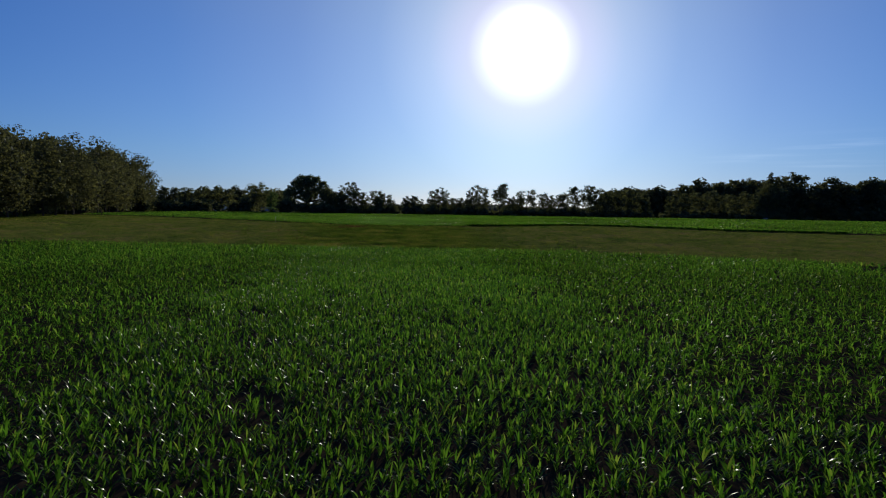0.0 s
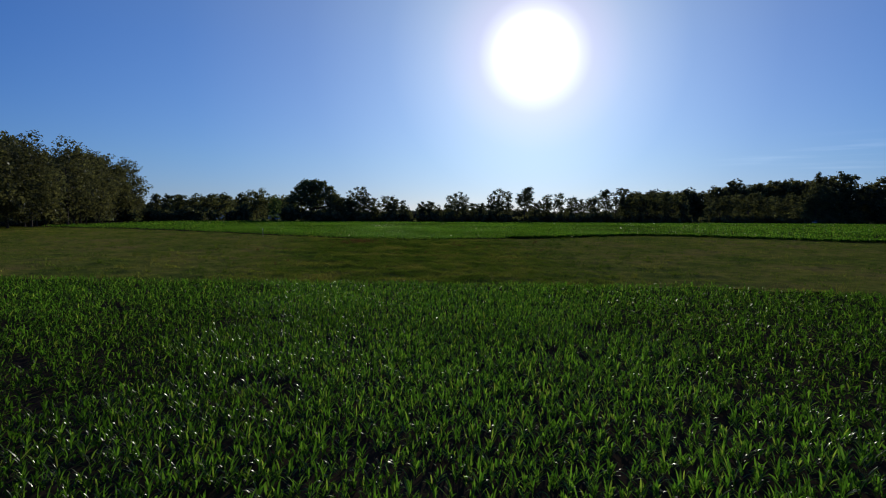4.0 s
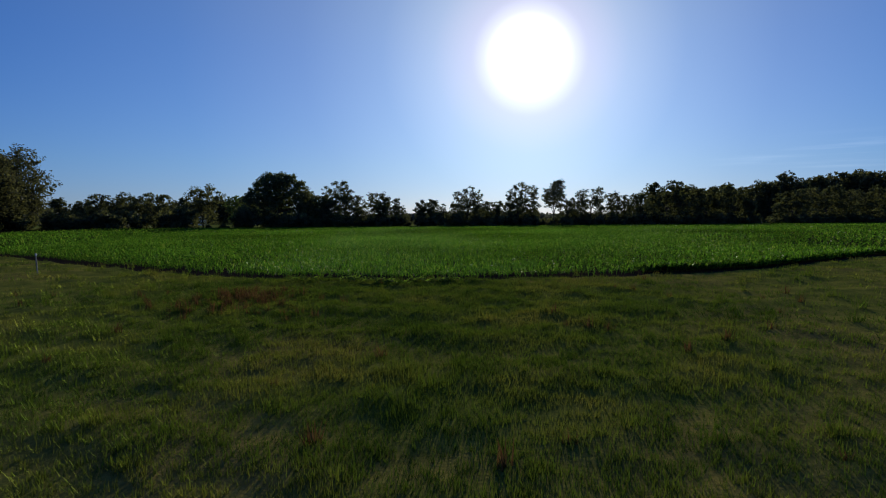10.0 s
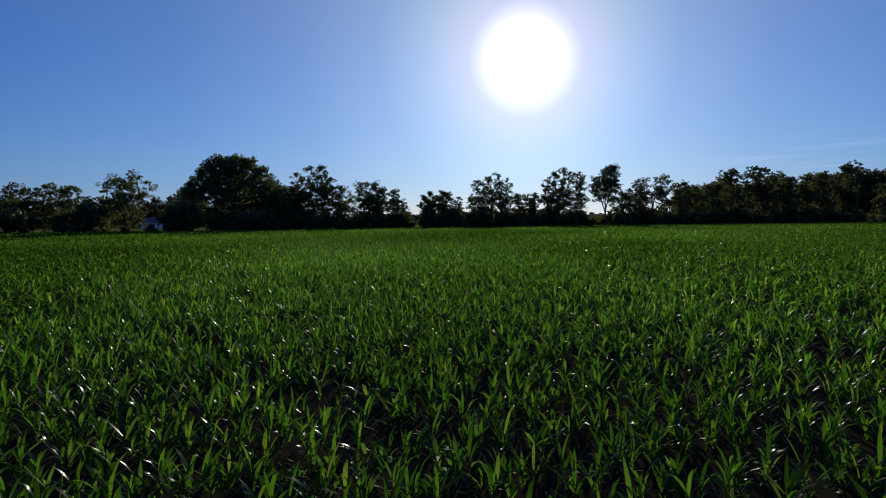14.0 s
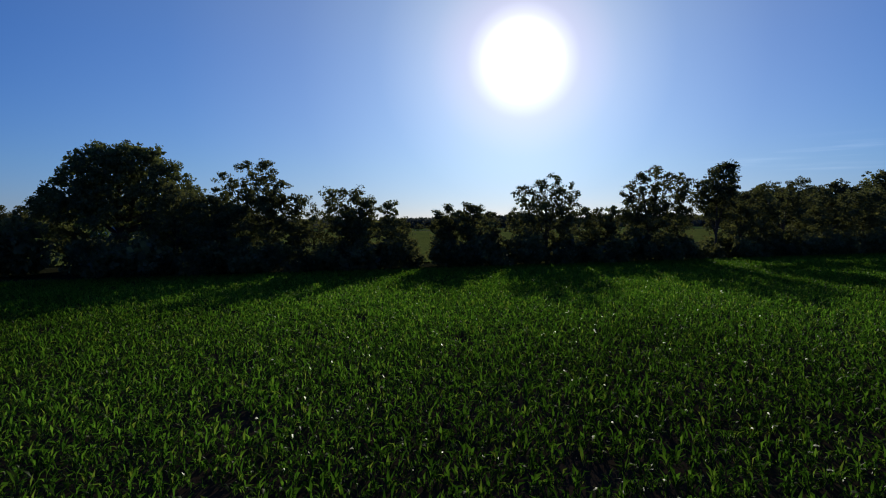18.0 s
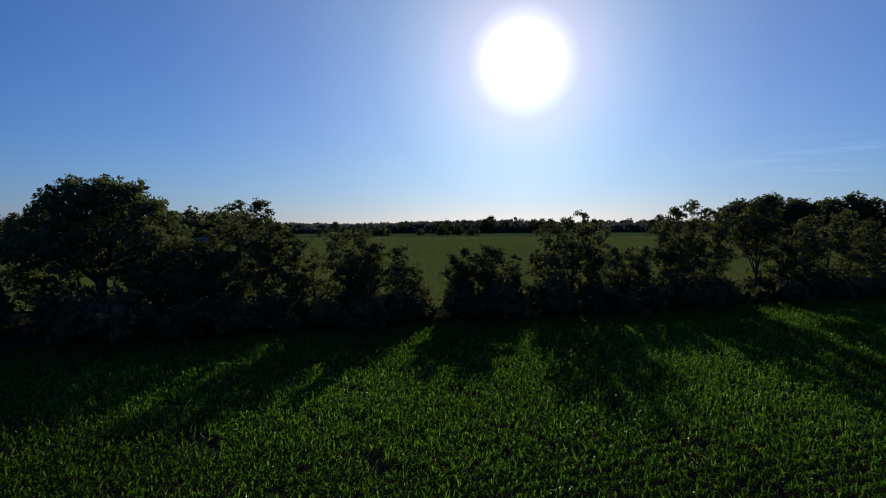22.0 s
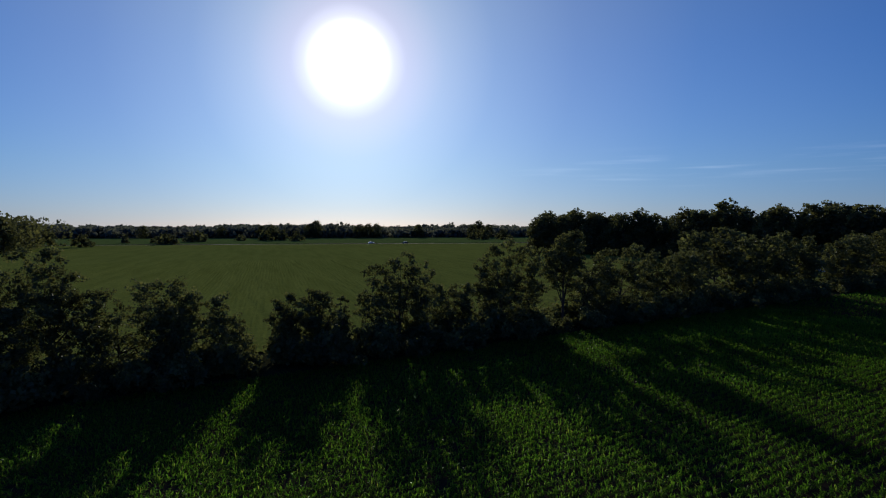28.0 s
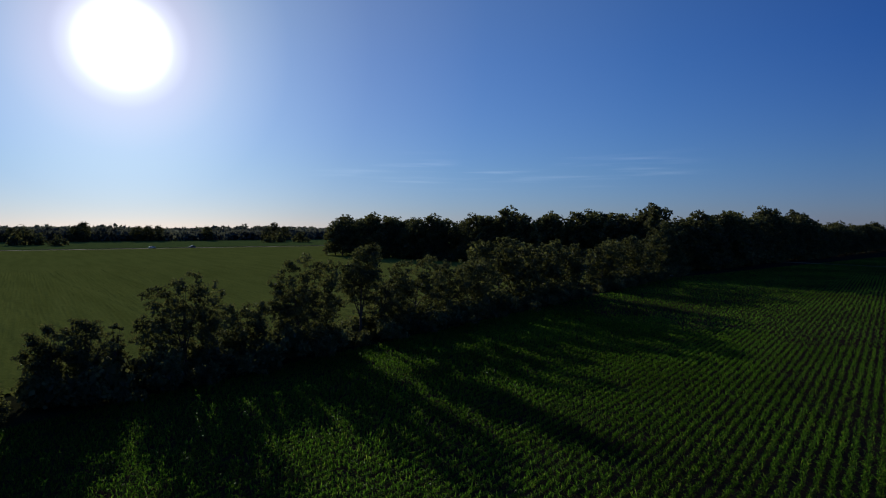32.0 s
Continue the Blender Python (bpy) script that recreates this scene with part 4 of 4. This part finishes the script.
rz = land(rx, ry) + 0.2 + 0.05 * np.abs(np.sin(np.pi * rx / 0.76)) + np.random.default_rng(8).normal(0, 0.075, rx.shape)
for start, lean in ((-13.0, -0.145), (-10.9, -0.145), (1.4, -0.08), (3.4, -0.08), (-17.5, -0.18), (-34.0, -0.2), (14.0, -0.06)):
    off = np.abs(rx - (start + lean * (ry - 262) + 0.8 * np.sin(ry * 0.05)))
    rz = rz - 0.2 * np.exp(-(off / 0.32) ** 2)          # the ruts of tractor wheels
ri = np.arange(rx.size).reshape(rx.shape)
tagged(new("bean_crop", mesh_of("bean_crop", np.stack([rx, ry, rz], -1), np.stack([ri[:-1, :-1], ri[:-1, 1:], ri[1:, 1:], ri[1:, :-1]], -1), 4, BEANFIELD, True)),
       "low yellowish-green bean plants in straight rows", "bean crop", kind="stuff")


def slab(name, corners, lift, mat, label, category):
    """A crop sheet over a four-cornered piece of the plan."""
    c = np.array(corners, float)
    n = 40
    s, t = np.meshgrid(np.linspace(0, 1, n), np.linspace(0, 1, n))
    p = (c[0] * ((1 - s) * (1 - t))[..., None] + c[1] * (s * (1 - t))[..., None] + c[2] * (s * t)[..., None] + c[3] * ((1 - s) * t)[..., None])
    z = land(p[..., 0], p[..., 1]) + lift
    i = np.arange(n * n).reshape(n, n)
    me = mesh_of(name, np.concatenate([p, z[..., None]], -1), np.stack([i[:-1, :-1], i[:-1, 1:], i[1:, 1:], i[1:, :-1]], -1), 4, mat, True)
    return tagged(new(name, me), label, category, kind="structure")


slab("bean_field", ((-420, 126), (200, 298), (200, 598), (-420, 598)), 0.12, BEANFIELD, "pale olive-green bean field behind the hedgerow", "field")
slab("far_field", ((-500, 606), (430, 606), (480, 815), (-600, 815)), 0.35, FARFIELD, "darker green far corn field", "field")
slab("field_track", ((255.4, 246), (258.6, 246), (261, 312), (257, 312)), 0.08, GRAVEL, "pale dusty track through the corn to the wood", "track")
slab("farm_lane", ((-500, 599.5), (300, 599.5), (300, 603), (-500, 603)), 0.14, GRAVEL, "pale gravel farm lane between the fields", "lane")


def far_wood(name, seed, x0, x1, y0, y1, n, h, label, size=1.6, mat=HAZYFARLEAF, per=30):
    """A distant belt of trees, uneven in height, built of leaf clumps."""
    r = np.random.default_rng(seed)
    tx, ty = r.uniform(x0, x1, n), r.uniform(y0, y1, n)
    th = h * (0.7 + 0.25 * r.random(n) + 0.15 * np.sin(tx * 0.02 + seed) + 0.3 * (r.random(n) > 0.985))
    d = r.normal(size=(n, per, 3))
    d /= np.linalg.norm(d, axis=2)[..., None]
    rad = r.uniform(4.5, 8, (n, 1))
    c = np.stack([tx[:, None] + d[..., 0] * rad, ty[:, None] + d[..., 1] * rad, land(tx, ty)[:, None] + th[:, None] * (0.52 + 0.46 * d[..., 2])], -1).reshape(-1, 3)
    a = r.normal(size=c.shape)
    a /= np.linalg.norm(a, axis=1)[:, None]
    b = np.cross(a, r.normal(size=c.shape))
    b /= np.linalg.norm(b, axis=1)[:, None]
    s = r.uniform(0.6, 1.3, len(c))[:, None] * size
    v = np.stack([c - a * s, c + b * s * 0.7, c + a * s, c - b * s * 0.7], 1)
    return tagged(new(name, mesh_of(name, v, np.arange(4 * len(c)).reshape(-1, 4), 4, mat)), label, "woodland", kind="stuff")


# the two horizon belts wear the leaf colour with haze painted in
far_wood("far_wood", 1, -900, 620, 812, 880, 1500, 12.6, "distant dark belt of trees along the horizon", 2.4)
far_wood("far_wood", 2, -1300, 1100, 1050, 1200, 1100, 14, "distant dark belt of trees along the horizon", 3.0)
far_wood("far_wood", 3, 330, 760, 420, 700, 420, 19, "distant dark belt of trees along the horizon", 0.85, WOODLEAF, 90)
far_wood("far_wood", 4, -340, -126, 476, 560, 240, 17, "distant dark belt of trees beside the bean field", 0.85, WOODLEAF, 90)
far_wood("far_wood", 5, -700, -230, 300, 480, 260, 16, "distant dark belt of trees beside the bean field", 0.85, WOODLEAF, 90)
far_wood("far_wood", 6, 450, 900, 300, 420, 260, 16, "distant dark belt of trees beyond the corn", 0.85, WOODLEAF, 90)

# ---- houses, a shed and cars ----
def house(x, y, turn, wide, deep, tall, rise, wall, label, windows=3, roof_mat=None):
    """A gabled house: wall, roof, chimney, door and framed windows."""
    h = tagged(new("house"), label, "house")
    h.matrix_world = pose(x, y, float(land(x, y)), 0, 0, turn)
    bm = bmesh.new()
    box(bm, (wide, deep, tall), (0, 0, tall / 2))
    for sx_ in (-1, 1):
        a = [bm.verts.new((sx_ * (wide / 2 - 0.01 * k), y_, z_)) for k in (0, 1) for y_, z_ in ((-deep / 2, tall), (deep / 2, tall), (0, tall + rise))]
        bm.faces.new(a[:3])
        bm.faces.new(a[3:])
    part("wall", bm, wall, h)
    bm = bmesh.new()
    for sy in (-1, 1):
        v = [bm.verts.new(c) for c in ((-wide / 2 - 0.4, sy * (deep / 2 + 0.5), tall - 0.25), (wide / 2 + 0.4, sy * (deep / 2 + 0.5), tall - 0.25),
                                       (wide / 2 + 0.4, 0, tall + rise + 0.08), (-wide / 2 - 0.4, 0, tall + rise + 0.08))]
        f = bm.faces.new(v)
        r_ = bmesh.ops.extrude_face_region(bm, geom=[f])
        bmesh.ops.translate(bm, vec=(0, 0, 0.16), verts=[g for g in r_["geom"] if isinstance(g, bmesh.types.BMVert)])
    part("roof", bm, roof_mat or SHINGLE, h)
    part("chimney", boxed((0.7, 0.7, 1.6), (wide * 0.22, 0.4, tall + rise * 0.9), 0.04), SHINGLE, h, "stubby grey chimney")
    part("door", boxed((1.0, 0.1, 2.05), (-wide * 0.12, -deep / 2 - 0.04, 1.05), 0.02), SHINGLE, h)
    for k in range(windows):
        wx = -wide / 2 + wide * (k + 0.6) / (windows + 0.2)
        w = part("window", boxed((1.25, 0.12, 1.35), (wx, -deep / 2 - 0.03, tall * 0.62), 0.02), SIDING, h)
        part("pane", boxed((1.02, 0.05, 1.1), (wx, -deep / 2 - 0.085, tall * 0.62)), GLASS, w, "dark window pane")
    return h


house(164, 412, 38, 11, 8, 4.0, 2.8, SIDING, "white-sided gabled house half hidden in the wood")
house(-148, 403, -20, 13, 9, 3.0, 2.2, SIDING, "white-sided house behind the hedgerow trees")
house(-132.0, 462, -16, 8.5, 4.5, 2.7, 0.5, BLUESIDE, "low blue-grey house with grey roof beside the bean field", 2)
shed = tagged(new("shed"), "small grey shed with a low roof between hedge and wood", "shed")
shed.matrix_world = pose(141, 304, float(land(141, 304)), 0, 0, 35)
part("wall", boxed((4.2, 3.4, 2.2), (0, 0, 1.1), 0.03), SIDING, shed)
part("roof", boxed((4.8, 4.0, 0.22), (0, 0, 2.32), 0.05), SHINGLE, shed)
part("door", boxed((1.6, 0.08, 1.9), (0.3, -1.73, 0.96), 0.02), SHINGLE, shed)


def car(x, y, turn, paint, label):
    c = tagged(new("car"), label, "car")
    c.matrix_world = pose(x, y, float(land(x, y)) + 0.15, 0, 0, turn)
    bm = boxed((4.4, 1.8, 0.62), (0, 0, 0.66), 0.16)
    part("body", bm, paint, c)
    bm = bmesh.new()
    prof = ((-1.5, 0.95), (-1.05, 1.46), (0.55, 1.46), (1.15, 0.95))
    a = [[bm.verts.new((px_, sy * (0.8 if pz < 1 else 0.66), pz)) for px_, pz in prof] for sy in (-1, 1)]
    bm.faces.new(a[0])
    bm.faces.new(a[1][::-1])
    for k in range(4):
        bm.faces.new((a[0][k], a[1][k], a[1][(k + 1) % 4], a[0][(k + 1) % 4]))
    part("cabin", bm, GLASS, c, "dark glass cabin")
    part("car_roof", boxed((1.6, 1.3, 0.06), (-0.25, 0, 1.49), 0.02), paint, c)
    for wx in (-1.35, 1.35):
        for wy in (-0.82, 0.82):
            bm = bmesh.new()
            bmesh.ops.create_cone(bm, cap_ends=True, segments=16, radius1=0.33, radius2=0.33, depth=0.22, matrix=pose(wx, wy, 0.34, 90))
            w = part("wheel", bm, RUBBER, c)
            bm = bmesh.new()
            bmesh.ops.create_cone(bm, cap_ends=True, segments=12, radius1=0.2, radius2=0.18, depth=0.24, matrix=pose(wx, wy, 0.34, 90))
            part("rim", bm, CARPAINT, w, "pale wheel rim")
    for wx in (2.16, -2.16):
        for wy in (-0.6, 0.6):
            part("headlight" if wx > 0 else "tail_light", boxed((0.1, 0.35, 0.16), (wx, wy, 0.74), 0.02), CARPAINT if wx > 0 else DARKPAINT, c)
    return c


car(56, 601.4, 2, CARPAINT, "white car on the gravel farm lane")
car(81, 601.6, 182, DARKPAINT, "dark car on the gravel farm lane")
car(247, 309, 12, CARPAINT, "white car parked before the dark wood")
car(143.5, 273.8, 40, CARPAINT, "white car parked beside the hedgerow end")

# ---- plants near the path, one by one ----
SHOOT = [corn_leaves(np.random.default_rng(900 + k), 8, 4) for k in range(5)]
SHOOT_MESH = [[mesh_of("leaf", v, f, 3, CORN) for v, f in ls] for ls in SHOOT]
STALK_MESH = mesh_of("stalk", *stalk_piece(0.24, 0.01), 3, CORN)
r = np.random.default_rng(33)
pe = field_points(r, -20, 4, 95, 103, 0.3)
front = pe[:, 1] - far_edge(pe[:, 0])
pe = pe[(front > -0.5) & (front < 0.25)][:150]
for k, (x, y) in enumerate(pe):
    c = tagged(new("corn_plant"), "single young corn plant at the edge of the field", "corn plant", "corn along the edge")
    c.matrix_world = pose(x, y, float(land(x, y)), r.normal(0, 4), r.normal(0, 4), r.uniform(0, 360)) @ Matrix.Scale(r.uniform(0.85, 1.2), 4)
    under(new("stalk", STALK_MESH), c)
    for me in SHOOT_MESH[k % 5]:
        under(new("leaf", me), c)


stake = tagged(new("marker_stake"), "thin weathered wooden stake at the corn field edge", "stake")
stake.matrix_world = pose(-27.4, 100.6, float(land(-27.4, 100.6)), 3, -2, 20)
part("post", boxed((0.06, 0.05, 1.15), (0, 0, 0.5), 0.008), STAKEWOOD, stake)
part("tip", boxed((0.075, 0.065, 0.14), (0, 0, 1.06), 0.01), SIDING, stake, "pale painted tip")


def weed_leaf(r, k):
    """A broad, pointed, slightly folded leaf on a short stem."""
    a, up = 6.28 * k / 7 + r.uniform(-0.3, 0.3), r.uniform(0.2, 0.7)
    h, ln, w = 0.05 + 0.03 * k, r.uniform(0.12, 0.2), r.uniform(0.05, 0.08)
    d, o = np.array([math.cos(a), math.sin(a), up]), np.array([-math.sin(a), math.cos(a), 0])
    b = np.array([0, 0, h]) + d * 0.04
    v = [b, b + d * ln * 0.35 + o * w + (0, 0, 0.015), b + d * ln * 0.7 + o * w * 0.7, b + d * ln - (0, 0, 0.03), b + d * ln * 0.7 - o * w * 0.7, b + d * ln * 0.35 - o * w + (0, 0, 0.015)]
    return np.array(v), np.array([(0, 1, 5), (1, 2, 4), (1, 4, 5), (2, 3, 4)])


WEEDS = []
for k in range(4):
    r4 = np.random.default_rng(950 + k)
    WEEDS.append([mesh_of("leaf", *weed_leaf(r4, j), 3, WEED) for j in range(8)])
WEED_STEM = mesh_of("stem", *stalk_piece(0.28, 0.006), 3, WEED)
PATCHES = ((-9.8, 96.5, 0.5), (-8.9, 96.0, 0.4), (-7.4, 96.4, 0.35), (-5.9, 96.6, 0.35), (-8.2, 95.4, 0.45), (-12.6, 96.8, 0.5), (-10.6, 97.2, 0.4))
for k in range(98):
    px, py, wide = PATCHES[k % 7]
    x, y = px + r.normal(0, wide), py + r.normal(0, 0.22)
    c = tagged(new("weed"), "broad-leaved green weed in the grass margin", "weed", "weeds along the corn")
    c.matrix_world = pose(x, y, float(land(x, y)), r.normal(0, 8), r.normal(0, 8), r.uniform(0, 360)) @ Matrix.Scale(r.uniform(0.7, 1.0), 4)
    under(new("stem", WEED_STEM), c)
    for me in WEEDS[k % 4]:
        under(new("leaf", me), c)
print("done", len(bpy.data.objects), sum(len(o.data.polygons) * (len(o.data.polygons[0].vertices) - 2) for o in bpy.data.objects if o.type == "MESH"))
